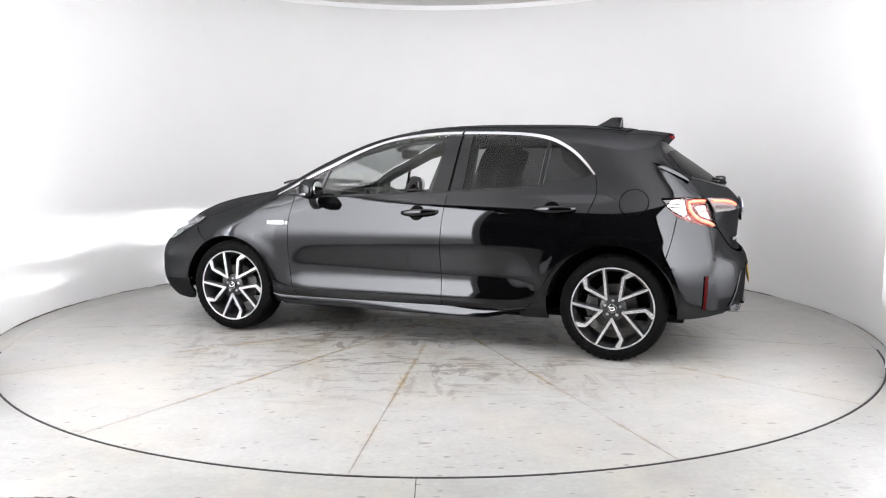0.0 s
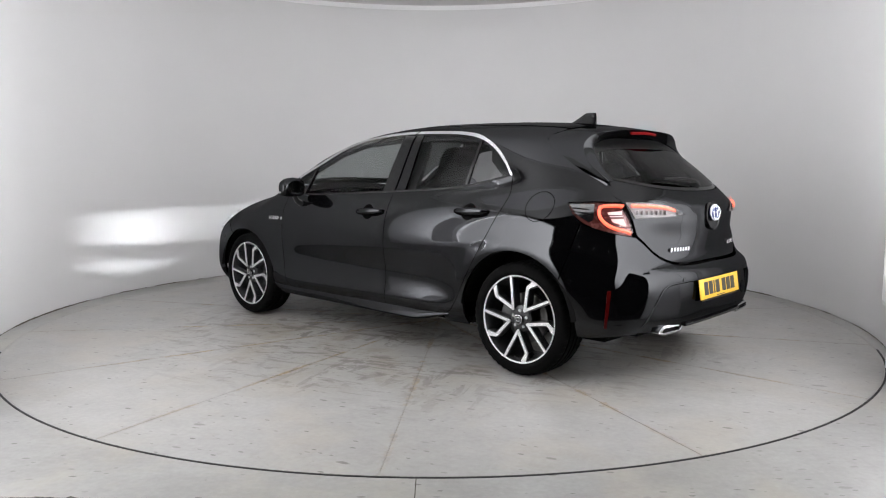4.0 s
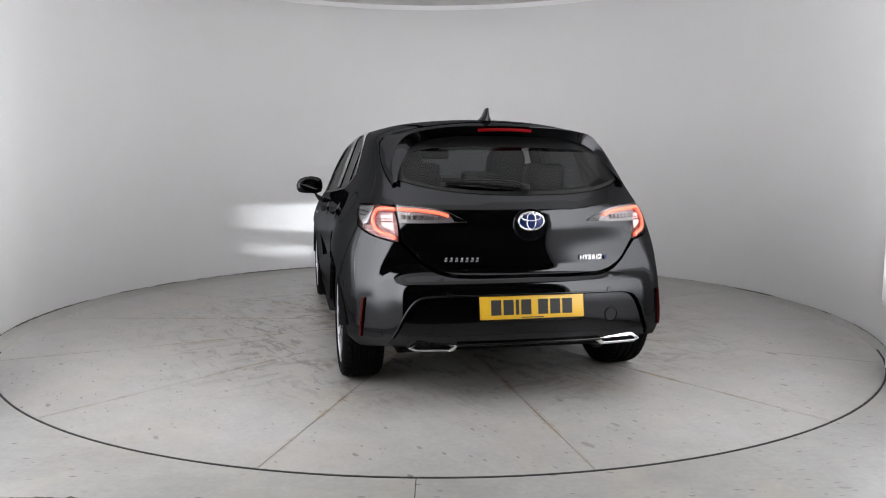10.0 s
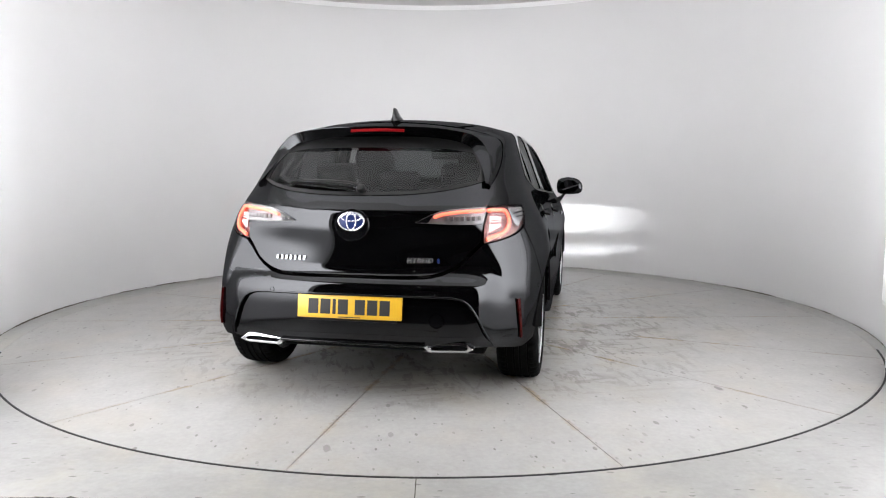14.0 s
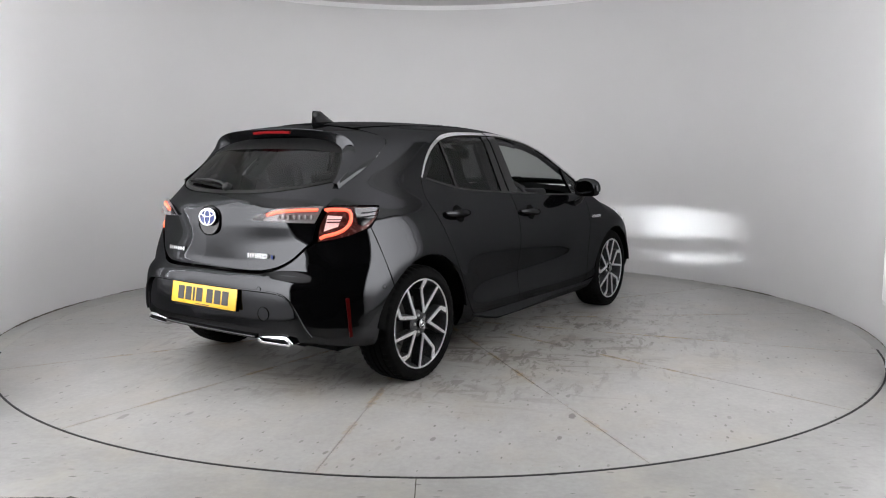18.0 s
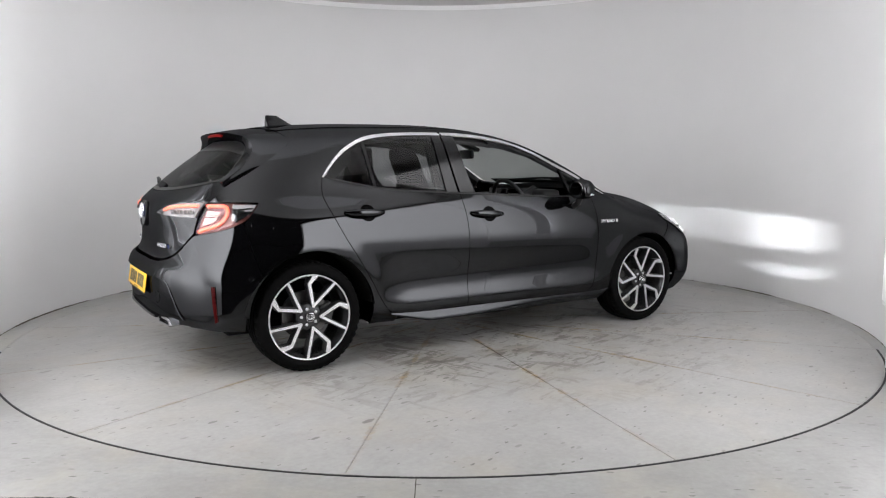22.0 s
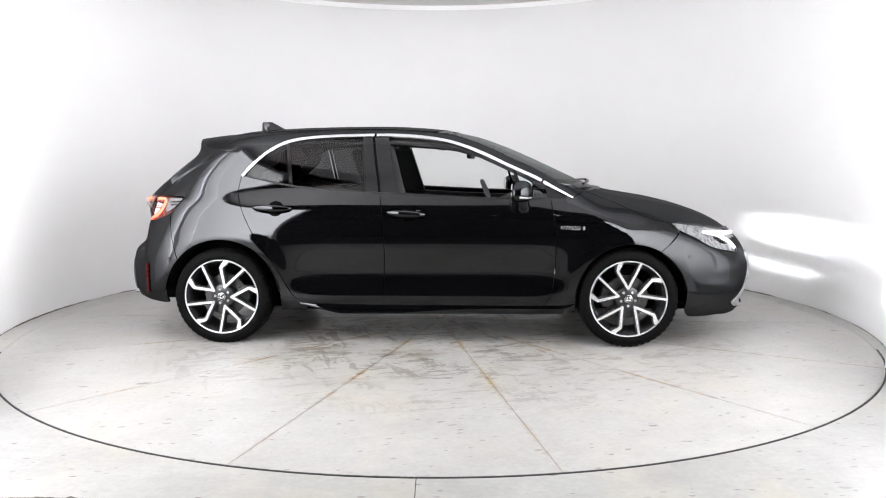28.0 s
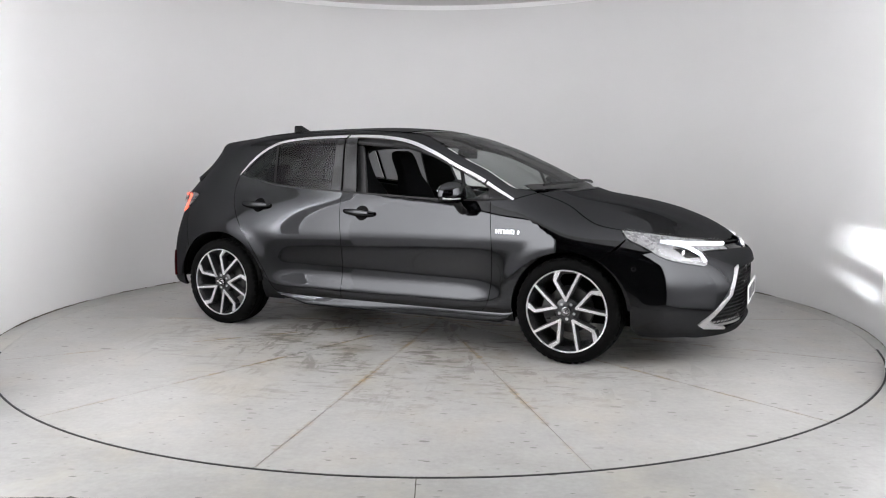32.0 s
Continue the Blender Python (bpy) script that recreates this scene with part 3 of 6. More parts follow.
def build_lights():
    """Tall wall washers just inside the opening, glow panels added for the lit unseen walls beside it, and an added
    ceiling disc.
    """
    for s, x in ((1, 2.652), (-1, -2.64)):
        thing = empty("wall_washer", pose(x, -1.30, 0.0, 0, 0, -26.7 * s))
        bm = bmesh.new()
        box(bm, (-0.032, -0.024, 0.52), (0.032, -0.006, 2.90), 0.004)
        part("housing", bm, M_TRIM, thing)
        bm = bmesh.new()
        box(bm, (-0.029, -0.0055, 0.55), (0.029, 0.0, 2.88), 0.001)
        part("diffuser", bm, M_WASH, thing, "glowing white diffuser")
        # baffle added to confine the washer's light; its glow imitates the panel behind
        bm = bmesh.new()
        box(bm, (-0.036 * s - 0.002, -0.024, 0.5), (-0.036 * s + 0.002, 0.095, 2.90), 0.001)
        part("baffle", bm, M_BAFFLE_GLOW, thing, "added baffle with a glow like the panel behind it")
        bm = bmesh.new()
        box(bm, (-0.020, -0.022, 2.90), (0.020, -0.002, 2.97), 0.003)
        part("bracket", bm, M_TRIM, thing)
        tagged(thing, "tall slim glowing wall washer beside the curved wall", "studio light", "wall washers")
    # added glow panels: stand in for the brightly lit, unseen flank walls
    for s in (1, -1):
        m = flank_pose(s)
        thing = empty("wall_glow_panel", m)
        bm = bmesh.new()
        box(bm, (-0.012, -0.022, 0.04), (FLANK - 0.03, -0.001, 2.86), 0.003)
        part("frame", bm, M_TRIM, thing)
        bm = bmesh.new()
        box(bm, (-0.022, -0.026, 0.07), (FLANK - 0.06, -0.0225, 2.83), 0.001)
        part("diffuser", bm, M_FLANK if s > 0 else M_FLANK_W, thing, "glowing white diffuser")
        tagged(thing, "large white glow panel added for the light on the unseen flank wall", "studio light", "wall lights")
    # the same for the unseen ends of the curved wall
    for s in (1, -1):
        thing = empty("wall_glow_panel", Matrix.Translation((WALL_X, WALL_Y, 0)))
        a0, a1 = (-90 + OPEN + 0.05, -90 + OPEN + 18.0) if s > 0 else (270 - OPEN - 18.0, 270 - OPEN - 0.05)
        bm = bmesh.new()
        lathe(bm, [(WALL_R - 0.004, 0.27), (WALL_R - 0.004, 2.86), (WALL_R - 0.024, 2.86), (WALL_R - 0.024, 0.27), (WALL_R - 0.004, 0.27)], 16, "z", a0, a1)
        bmesh.ops.remove_doubles(bm, verts=bm.verts[:], dist=1e-5)
        bmesh.ops.holes_fill(bm, edges=[e for e in bm.edges if e.is_boundary])
        part("frame", bm, M_TRIM, thing)
        bm = bmesh.new()
        lathe(bm, [(WALL_R - 0.025, 0.30), (WALL_R - 0.028, 0.30), (WALL_R - 0.028, 2.83), (WALL_R - 0.025, 2.83)], 16, "z", a0 + 0.02, a1 - 0.02)
        part("diffuser", bm, M_PANEL if s > 0 else M_PANEL_W, thing, "glowing white diffuser")
        tagged(thing, "tall curved glow panel added for the light on the unseen wall end", "studio light", "wall lights")
    # unseen glowing disc added under the ceiling as soft fill from above
    thing = empty("ceiling_fill", Matrix.Translation((WALL_X, WALL_Y, WALL_H + 0.05)))
    bm = bmesh.new()
    lathe(bm, [(2.52, 0.0), (2.52, -0.03), (2.56, -0.03), (2.56, 0.0)], 96, "z")
    part("frame", bm, M_TRIM, thing, "white round frame")
    bm = bmesh.new()
    bmesh.ops.create_circle(bm, cap_ends=True, segments=96, radius=2.52, matrix=Matrix.Translation((0, 0, -0.022)))
    part("diffuser", bm, M_DISC_LIGHT, thing, "softly glowing white fill disc")
    tagged(thing, "large round softly glowing disc, unseen, added as fill over the turntable", "ceiling light")


def build_spotlights():
    """Small ceiling spots of the hall, seen as sparks in the black paint."""
    for x, y in ((-2.6, -4.9), (-0.9, -5.3), (0.9, -5.3), (2.6, -4.9), (-1.8, -7.4), (0.0, -7.4), (1.8, -7.4)):
        thing = empty("spotlight", Matrix.Translation((x, y, 3.6)))
        bm = bmesh.new()
        lathe(bm, [(0.0, 0.0), (0.05, 0.0), (0.05, -0.10), (0.038, -0.10), (0.034, -0.06), (0.0, -0.06)], 20, "z")
        part("housing", bm, M_HOUSING, thing)
        bm = bmesh.new()
        lathe(bm, [(0.0, -0.086), (0.036, -0.086), (0.037, -0.078), (0.0, -0.078)], 20, "z")
        part("bulb", bm, M_SPOT, thing, "glowing white lens")
        tagged(thing, "small black ceiling spotlight with glowing lens", "spotlight", "hall spotlights")


def build_turntable():
    """The round concrete turntable in fourteen wedges with a steel rim."""
    table = empty("turntable")
    tagged(table, "round pale concrete turntable with radial joints and steel rim", "turntable", kind="structure")
    bm = bmesh.new()
    lathe(bm, [(TABLE_R - 0.006, -0.06), (TABLE_R - 0.006, 0.0), (TABLE_R, 0.0), (TABLE_R, -0.06)], 144, "z")
    part("rim", bm, M_TABLE, table, "pale concrete edge ring")
    bm = bmesh.new()
    bmesh.ops.create_circle(bm, cap_ends=True, segments=96, radius=TABLE_R - 0.005, matrix=Matrix.Translation((0, 0, -0.003)))
    part("joint_bed", bm, M_SEAM, table, "rust-brown joint filler")
    g = 0.0014
    for i in range(14):
        a0, a1 = radians(6.0 + i * 360 / 14), radians(6.0 + (i + 1) * 360 / 14)
        pts = []
        am = (a0 + a1) / 2
        r0, r1 = g / math.sin((a1 - a0) / 2), TABLE_R - 0.007
        pts.append((r0 * math.cos(am), r0 * math.sin(am)))
        for k in range(13):
            a = a0 + g / r1 + (a1 - a0 - 2 * g / r1) * k / 12
            pts.append((r1 * math.cos(a), r1 * math.sin(a)))
        bm = bmesh.new()
        prism(bm, pts, -0.05, 0.0, "xy")
        bmesh.ops.bevel(bm, geom=[e for e in bm.edges if all(abs(v.co.z) < 1e-6 for v in e.verts)], offset=0.0012, segments=1, affect="EDGES")
        part("slab", bm, M_TABLE, table)
    return table


build_studio()
build_flanks()
build_lights()
build_spotlights()
TABLE = build_turntable()
# ---------------------------------------------------------------- the car's body surface
# x forward, y left, z up, from the middle between the axles on the ground.
def table(pts, sigma, lo, hi, n=1600):
    """A smooth function of one number from a few knots."""
    xs = np.linspace(lo, hi, n)
    p = np.array(pts, float)
    ys = np.interp(xs, p[:, 0], p[:, 1])
    if sigma > 0:
        st = (hi - lo) / (n - 1)
        k = int(3 * sigma / st) + 1
        w = np.exp(-0.5 * (np.arange(-k, k + 1) * st / sigma) ** 2)
        w /= w.sum()
        pad_l = ys[0] + (ys[1] - ys[0]) * np.arange(-k, 0)
        pad_r = ys[-1] + (ys[-1] - ys[-2]) * np.arange(1, k + 1)
        ys = np.convolve(np.concatenate([pad_l, ys, pad_r]), w, "valid")
    return lambda v: np.interp(v, xs, ys)


def smooth_curve(pts):
    """A natural cubic spline through a few knots."""
    x, y = np.array(pts, float).T
    n, h = len(x), np.diff(x)
    A, r = np.eye(n), np.zeros(n)
    for i in range(1, n - 1):
        A[i, i - 1:i + 2] = h[i - 1], 2 * (h[i - 1] + h[i]), h[i]
        r[i] = 6 * ((y[i + 1] - y[i]) / h[i] - (y[i] - y[i - 1]) / h[i - 1])
    m = np.linalg.solve(A, r)

    def value(v):
        v = np.clip(np.asarray(v, float), x[0], x[-1])
        i = np.clip(np.searchsorted(x, v) - 1, 0, n - 2)
        a, b, k = x[i + 1] - v, v - x[i], h[i]
        return (m[i] * a ** 3 + m[i + 1] * b ** 3) / (6 * k) + (y[i] / k - m[i] * k / 6) * a + (y[i + 1] / k - m[i + 1] * k / 6) * b
    fine = np.linspace(x[0], x[-1], 6000)
    sampled = value(fine)
    return lambda v: np.interp(v, fine, sampled)


F_TOP = table([(-2.3, 1.35), (-1.60, 1.37), (-1.45, 1.395), (-1.28, 1.418), (-1.08, 1.432), (-0.87, 1.441), (-0.6, 1.446), (-0.38, 1.447),
               (-0.22, 1.445), (-0.03, 1.434), (0.17, 1.413), (0.37, 1.369), (0.58, 1.292), (0.78, 1.203), (0.98, 1.108), (1.10, 1.052),
               (1.18, 1.016), (1.27, 0.989), (1.36, 0.974), (1.555, 0.942), (1.75, 0.896), (1.947, 0.828), (2.08, 0.762), (2.16, 0.70), (2.3, 0.60)],
              0.035, -2.4, 2.4)
F_CROWN = table([(-2.3, 0.13), (-0.2, 0.12), (0.5, 0.13), (0.9, 0.16), (1.3, 0.26), (2.3, 0.26)], 0.10, -2.4, 2.4)
F_SIDE = smooth_curve([(0.0, 0.690), (0.15, 0.765), (0.22, 0.818), (0.27, 0.847), (0.305, 0.861), (0.335, 0.8625), (0.38, 0.853), (0.43, 0.844), (0.48, 0.842), (0.55, 0.849), (0.64, 0.861),
                       (0.73, 0.8635), (0.82, 0.854), (0.91, 0.829), (1.00, 0.788), (1.12, 0.742), (1.25, 0.694), (1.40, 0.635), (1.70, 0.51)])
F_FLAT = smooth_curve([(0.0, 0.690), (0.15, 0.748), (0.22, 0.802), (0.30, 0.851), (0.40, 0.858), (0.52, 0.858), (0.64, 0.861), (0.73, 0.8635), (0.82, 0.854), (0.91, 0.829),
                       (1.00, 0.788), (1.12, 0.742), (1.25, 0.694), (1.40, 0.635), (1.70, 0.51)])
F_REAR = table([(0.0, -1.80), (0.20, -1.97), (0.27, -2.050), (0.33, -2.084), (0.42, -2.091), (0.50, -2.089), (0.57, -2.083), (0.612, -2.072), (0.645, -2.028), (0.67, -2.014),
                (0.78, -2.022), (0.88, -2.027), (0.95, -2.016), (1.00, -1.975), (1.05, -1.915), (1.10, -1.855), (1.19, -1.730), (1.28, -1.600), (1.34, -1.52), (1.6, -1.15)],
               0.012, 0.0, 1.7)
F_RLEN = table([(0.0, 0.62), (0.6, 0.66), (0.75, 0.80), (1.0, 0.80), (1.15, 0.66), (1.6, 0.6)], 0.05, 0.0, 1.7)
F_RPOW = table([(0.0, 3.3), (0.6, 3.2), (0.75, 2.55), (0.98, 2.5), (1.12, 2.8), (1.25, 3.2), (1.6, 3.2)], 0.05, 0.0, 1.7)
F_REAR_SIDE = smooth_curve([(0.0, -1.80), (0.20, -1.97), (0.30, -2.060), (0.42, -2.088), (0.56, -2.082), (0.70, -2.050), (0.85, -2.025), (0.95, -2.006), (1.05, -1.915), (1.19, -1.730), (1.34, -1.52), (1.7, -1.0)])
F_RLEN_SIDE = smooth_curve([(0.0, 0.62), (0.4, 0.66), (0.8, 0.77), (1.0, 0.79), (1.2, 0.66), (1.7, 0.6)])
F_RPOW_SIDE = smooth_curve([(0.0, 3.3), (0.4, 3.1), (0.8, 2.65), (0.98, 2.6), (1.12, 2.8), (1.25, 3.2), (1.7, 3.2)])
F_FRONT = table([(0.0, 2.08), (0.16, 2.20), (0.22, 2.245), (0.35, 2.255), (0.50, 2.262), (0.60, 2.258), (0.68, 2.225), (0.74, 2.18), (0.85, 2.15), (1.6, 2.15)],
                0.025, 0.0, 1.7)
F_FLEN = table([(0.0, 0.80), (0.4, 0.86), (0.7, 1.00), (1.6, 1.02)], 0.05, 0.0, 1.7)


def bell(v, c, w):
    return np.exp(-((v - c) / w) ** 2)


def ease(q):
    q = np.clip(q, 0.0, 1.0)
    return q * q * q * (q * (6 * q - 15) + 10)


def cap(q, n):
    """Superellipse rounding from 0 at the end to 1 further in."""
    q = np.clip(q, 0.0, 1.0)
    return np.maximum(1.0 - (1.0 - q) ** n, 0.0) ** (1.0 / n)


def half_width(x, z):
    """The body's half-width at a length and a height."""
    x, z = np.broadcast_arrays(np.asarray(x, float), np.asarray(z, float))
    # the doors' lower flare dies out before the wheel arches
    y = F_FLAT(z)
    y = y + (F_SIDE(z) - y) * ease((x + 0.96) / 0.36) * ease((1.0 - x) / 0.36)
    y = y + 0.030 * bell(x, -1.40, 0.50) * bell(z, 0.66, 0.32)
    y = y + 0.018 * bell(x, 1.34, 0.42) * bell(z, 0.62, 0.26)
    for cx, r in ((-1.305, 0.380), (1.335, 0.352)):
        d = np.hypot(x - cx, z - 0.316)
        y = y + 0.007 * (1 - ease((d - r - 0.006) / 0.13)) * ease((z - 0.30) / 0.2)
    y = y - 0.006 * bell(x, -1.15, 0.45) * bell(z, 1.0, 0.12)
    y = y - 0.034 * ease((x - 0.50) / 0.8) * ease((z - 0.80) / 0.22)
    # the ledge over the bumper fades out towards the corners
    mid = cap((x - F_REAR(z)) / F_RLEN(z), F_RPOW(z))
    corner = cap((x - F_REAR_SIDE(z)) / F_RLEN_SIDE(z), F_RPOW_SIDE(z))
    w = ease((corner - 0.62) / 0.24)
    y = y * (mid + (corner - mid) * w) * cap((F_FRONT(z) - x) / F_FLEN(z), 2.35 + 0.25 * bell(z, 0.45, 0.22))
    return y * cap((F_TOP(x) - z) / F_CROWN(x), 2.1)


def bisect(fn, a, b, n=40):
    """Root of a rising test (fn true on b's side)."""
    a, b = np.array(a, float), np.array(b, float)
    for _ in range(n):
        c = 0.5 * (a + b)
        t = fn(c)
        b = np.where(t, c, b)
        a = np.where(t, a, c)
    return 0.5 * (a + b)


def on_left(x, z):
    return np.stack([x, half_width(x, z), z], -1)


def on_right(x, z):
    return np.stack([x, -half_width(x, z), z], -1)


def on_tail(y, z):
    """Rear face: from across and height."""
    x = bisect(lambda c: half_width(c, z) > np.abs(y), F_REAR(z) - 0.01, np.full(np.shape(y), -0.9))
    return np.stack([x, y, z], -1)


def on_top(x, y):
    """Roof and bonnet: from length and across."""
    z = bisect(lambda c: half_width(x, c) <= np.abs(y), np.full(np.shape(x), 0.62), F_TOP(x) + 0.001)
    return np.stack([x, y, z], -1)


TAIL_C, NOSE_C = -1.0, 1.0


def on_tail_round(p, z):
    """Rear corner wrap: from the angle about a point inside the boot and height."""
    c, s = np.cos(p), np.sin(p)
    r = bisect(lambda q: half_width(TAIL_C - q * c, z) <= np.abs(q * s), np.full(np.shape(p), 0.2), np.full(np.shape(p), 1.6))
    return np.stack([TAIL_C - r * c, r * s, z], -1)


def on_nose_round(p, z):
    c, s = np.cos(p), np.sin(p)
    r = bisect(lambda q: half_width(NOSE_C + q * c, z) <= np.abs(q * s), np.full(np.shape(p), 0.2), np.full(np.shape(p), 1.6))
    return np.stack([NOSE_C + r * c, r * s, z], -1)


def ts(x, z, s=1):
    """Wrap coordinates of a point on the rear side."""
    return (s * math.atan2(float(half_width(x, z)), TAIL_C - x), z)


def tr(y, z):
    x = float(on_tail(np.array([abs(y)]), np.array([z]))[0, 0])
    return (math.atan2(y, TAIL_C - x), z)


def ns(x, z, s=1):
    return (s * math.atan2(float(half_width(x, z)), x - NOSE_C), z)


def nf(y, z):
    x = float(bisect(lambda c: half_width(c, np.array([z])) <= abs(y), np.array([0.9]), F_FRONT(np.array([z])) + 0.01)[0])
    return (math.atan2(y, x - NOSE_C), z)


def arc(cx, cz, r, a0, a1, n=20):
    return [(cx + r * math.cos(radians(a0 + (a1 - a0) * i / n)), cz + r * math.sin(radians(a0 + (a1 - a0) * i / n))) for i in range(n + 1)]


# Lines of the body side (length, height).
GLASS_TOP = [(-1.190, 1.106), (-1.116, 1.194), (-1.030, 1.268), (-0.906, 1.330), (-0.756, 1.358), (-0.566, 1.370), (-0.320, 1.374), (-0.188, 1.373),
             (0.002, 1.359), (0.190, 1.325), (0.376, 1.259), (0.559, 1.173), (0.739, 1.090), (0.860, 1.022), (0.968, 0.962)]
BELT = [(-1.190, 1.106), (-1.027, 1.069), (-0.873, 1.038), (-0.685, 1.016), (-0.462, 1.003), (-0.277, 0.991), (-0.057, 0.980), (0.197, 0.966),
        (0.413, 0.955), (0.556, 0.951), (0.734, 0.952), (0.823, 0.956), (0.968, 0.962)]
B_GAP = [(-0.272, 0.991), (-0.250, 0.80), (-0.240, 0.607), (-0.250, 0.36), (-0.252, 0.262)]
REAR_GAP = [(-1.190, 1.106), (-1.206, 1.005), (-1.192, 0.950), (-1.155, 0.861), (-1.100, 0.752), (-1.030, 0.642), (-0.939, 0.496), (-0.865, 0.365), (-0.815, 0.300), (-0.745, 0.268)]
FRONT_GAP = [(0.823, 0.956), (0.848, 0.787), (0.856, 0.609), (0.844, 0.427), (0.815, 0.310), (0.765, 0.262)]
HATCH_GAP = [(-1.34, 1.372), (-1.335, 1.31), (-1.40, 1.255), (-1.50, 1.185), (-1.60, 1.120), (-1.70, 1.060), (-1.775, 0.995), (-1.805, 0.968)]
BONNET_GAP = [(1.060, 0.996), (1.135, 0.968), (1.274, 0.913), (1.458, 0.825), (1.605, 0.793)]
R_AX, F_AX = -1.32, 1.32
R_ARCH, F_ARCH = 0.380, 0.352


def rail(x):
    """Height of the seam between the body side and the roof or windscreen."""
    g = np.array(GLASS_TOP)
    low = float(np.interp(x, g[:, 0], g[:, 1])) + 0.048
    high = float(F_TOP(x)) - 0.036
    return high + (min(low, high) - high) * float(ease((x - 0.02) / 0.35))


def rail_line(x0, x1, n=24):
    return [(x0 + (x1 - x0) * i / n, rail(x0 + (x1 - x0) * i / n)) for i in range(n + 1)]


def between(line, x0, x1):
    """The piece of a side line between two lengths."""
    p = np.array(line)
    xs = [x0] + [a for a in p[:, 0] if min(x0, x1) + 1e-4 < a < max(x0, x1) - 1e-4] + [x1]
    xs.sort(reverse=x1 < x0)
    o = np.argsort(p[:, 0])
    return [(x, float(np.interp(x, p[o, 0], p[o, 1]))) for x in xs]


def both(car, fn):
    for s, mp in ((1, on_left), (-1, on_right)):
        fn(car, s, mp)


def build_sides(car):
    def one(car, s, mp):
        # doors
        front = outline(between(BELT, -0.272, 0.823), FRONT_GAP, [(0.765, 0.262), (-0.252, 0.262)], B_GAP[::-1])
        panel("front_door", front, mp, M_PAINT, car, "gloss black door skin")
        rear = outline(between(BELT, -1.190, -0.272), B_GAP, [(-0.252, 0.262), (-0.745, 0.268)], REAR_GAP[::-1])
        panel("rear_door", rear, mp, M_PAINT, car, "gloss black door skin")
        # quarter panel, roof rail and pillar in one sheet
        a_r = arc(R_AX + 0.015, 0.316, R_ARCH, -10, 139.5)
        quarter = outline(
            GLASS_TOP, [(0.968, 0.962), (0.823, 0.956)][:1] + [(1.060, 0.996)], [(1.060, 0.996), (1.03, rail(1.03))],
            rail_line(1.03, -1.30), [(-1.30, rail(-1.30)), HATCH_GAP[0]], HATCH_GAP,
            [(-1.805, 0.968), (-1.70, 0.972), (-1.575, 0.966)], [(-1.575, 0.966), (-1.61, 0.918), (-1.665, 0.862)],
            [(-1.665, 0.862), (-1.640, 0.72), a_r[-1]], a_r[::-1], [a_r[0], (-0.935, 0.225)], [(-0.935, 0.225), (-0.765, 0.225)],
            [(-0.765, 0.225), (-0.745, 0.268)], REAR_GAP[::-1])
        ring = [(-1.424 + 0.082 * math.cos(t), 0.940 + 0.078 * math.sin(t)) for t in (2 * math.pi * k / 40 for k in range(40))]
        hole = [ring] if s > 0 else []
        if s > 0:
            panel("fuel_flap", ring, mp, M_PAINT, car, "round gloss black fuel flap", gap=0.0015, step=0.03)
        panel("quarter_panel", quarter, mp, M_PAINT, car, "gloss black rear quarter and roof rail", holes=hole)
        # front wing
        a_f = arc(F_AX + 0.015, 0.316, F_ARCH, 60, 186)
        wing = outline([(0.968, 0.962), (0.823, 0.956)], FRONT_GAP, [(0.765, 0.262), (0.775, 0.225)], [(0.775, 0.225), (0.985, 0.215)],
                       [(0.985, 0.215), a_f[-1]], a_f[::-1], [a_f[0], (1.56, 0.660), (1.645, 0.748)], [(1.645, 0.748), (1.605, 0.793)],
                       BONNET_GAP[::-1], [(1.060, 0.996), (0.968, 0.962)])
        panel("front_wing", wing, mp, M_PAINT, car, "gloss black front wing")
        # sill skirt: a ledge that stands proud of the doors
        bm = bmesh.new()
        rings = []
        for x in np.linspace(-0.80, 0.985, 60):
            k = min(1.0, (x + 0.80) / 0.26, (0.985 - x) / 0.08)
            up = 0.012 * (1 - k)
            f = k * (1.0 - 1.35 * float(ease((x + 0.45) / 1.0)))
            y = float(half_width(x, 0.290))
            prof = [(y - 0.05, 0.278), (y - 0.012, 0.274), (y - 0.004 + 0.005 * f, 0.250), (y - 0.003 + 0.012 * f, 0.230), (y - 0.004 + 0.014 * f, 0.219),
                    (y - 0.011 + 0.013 * f, 0.211), (y - 0.06, 0.204)]
            rings.append([(x, s * a, 0.277 - (0.277 - b) * (0.30 + 0.70 * k) + up) for a, b in prof])
        loft(bm, rings)
        part("sill_skirt", bm, M_PAINT, car, "gloss black side skirt", 38)
        # window trim: bright strip over the glass
        up, n = spline(GLASS_TOP, 0.007), len(spline(GLASS_TOP, 0.007))
        wid = [0.010 + 0.008 * min(1.0, i / 26, (n - 1 - i) / 26) for i in range(n)]
        lo = []
        for i, p in enumerate(up):
            a, b = np.array(up[max(i - 1, 0)]), np.array(up[min(i + 1, n - 1)])
            d = (b - a) / np.linalg.norm(b - a)
            lo.append((p[0] + d[1] * wid[i], p[1] - d[0] * wid[i]))
        for x0, x1 in ((-1.3, -0.3215), (-0.3165, 0.777), (0.780, 1.1)):
            idx = [i for i in range(n) if x0 <= up[i][0] <= x1]
            panel("window_trim", [up[i] for i in idx] + [lo[i] for i in idx[::-1]], mp, M_CHROME, car, "bright chrome window strip",
                  lift=0.004, gap=0, thick=0.008, step=0.02)
        inner = lo

        def top_at(x):
            p = np.array(sorted(inner))
            return float(np.interp(x, p[:, 0], p[:, 1]))

        def belt_at(x):
            p = np.array(BELT)
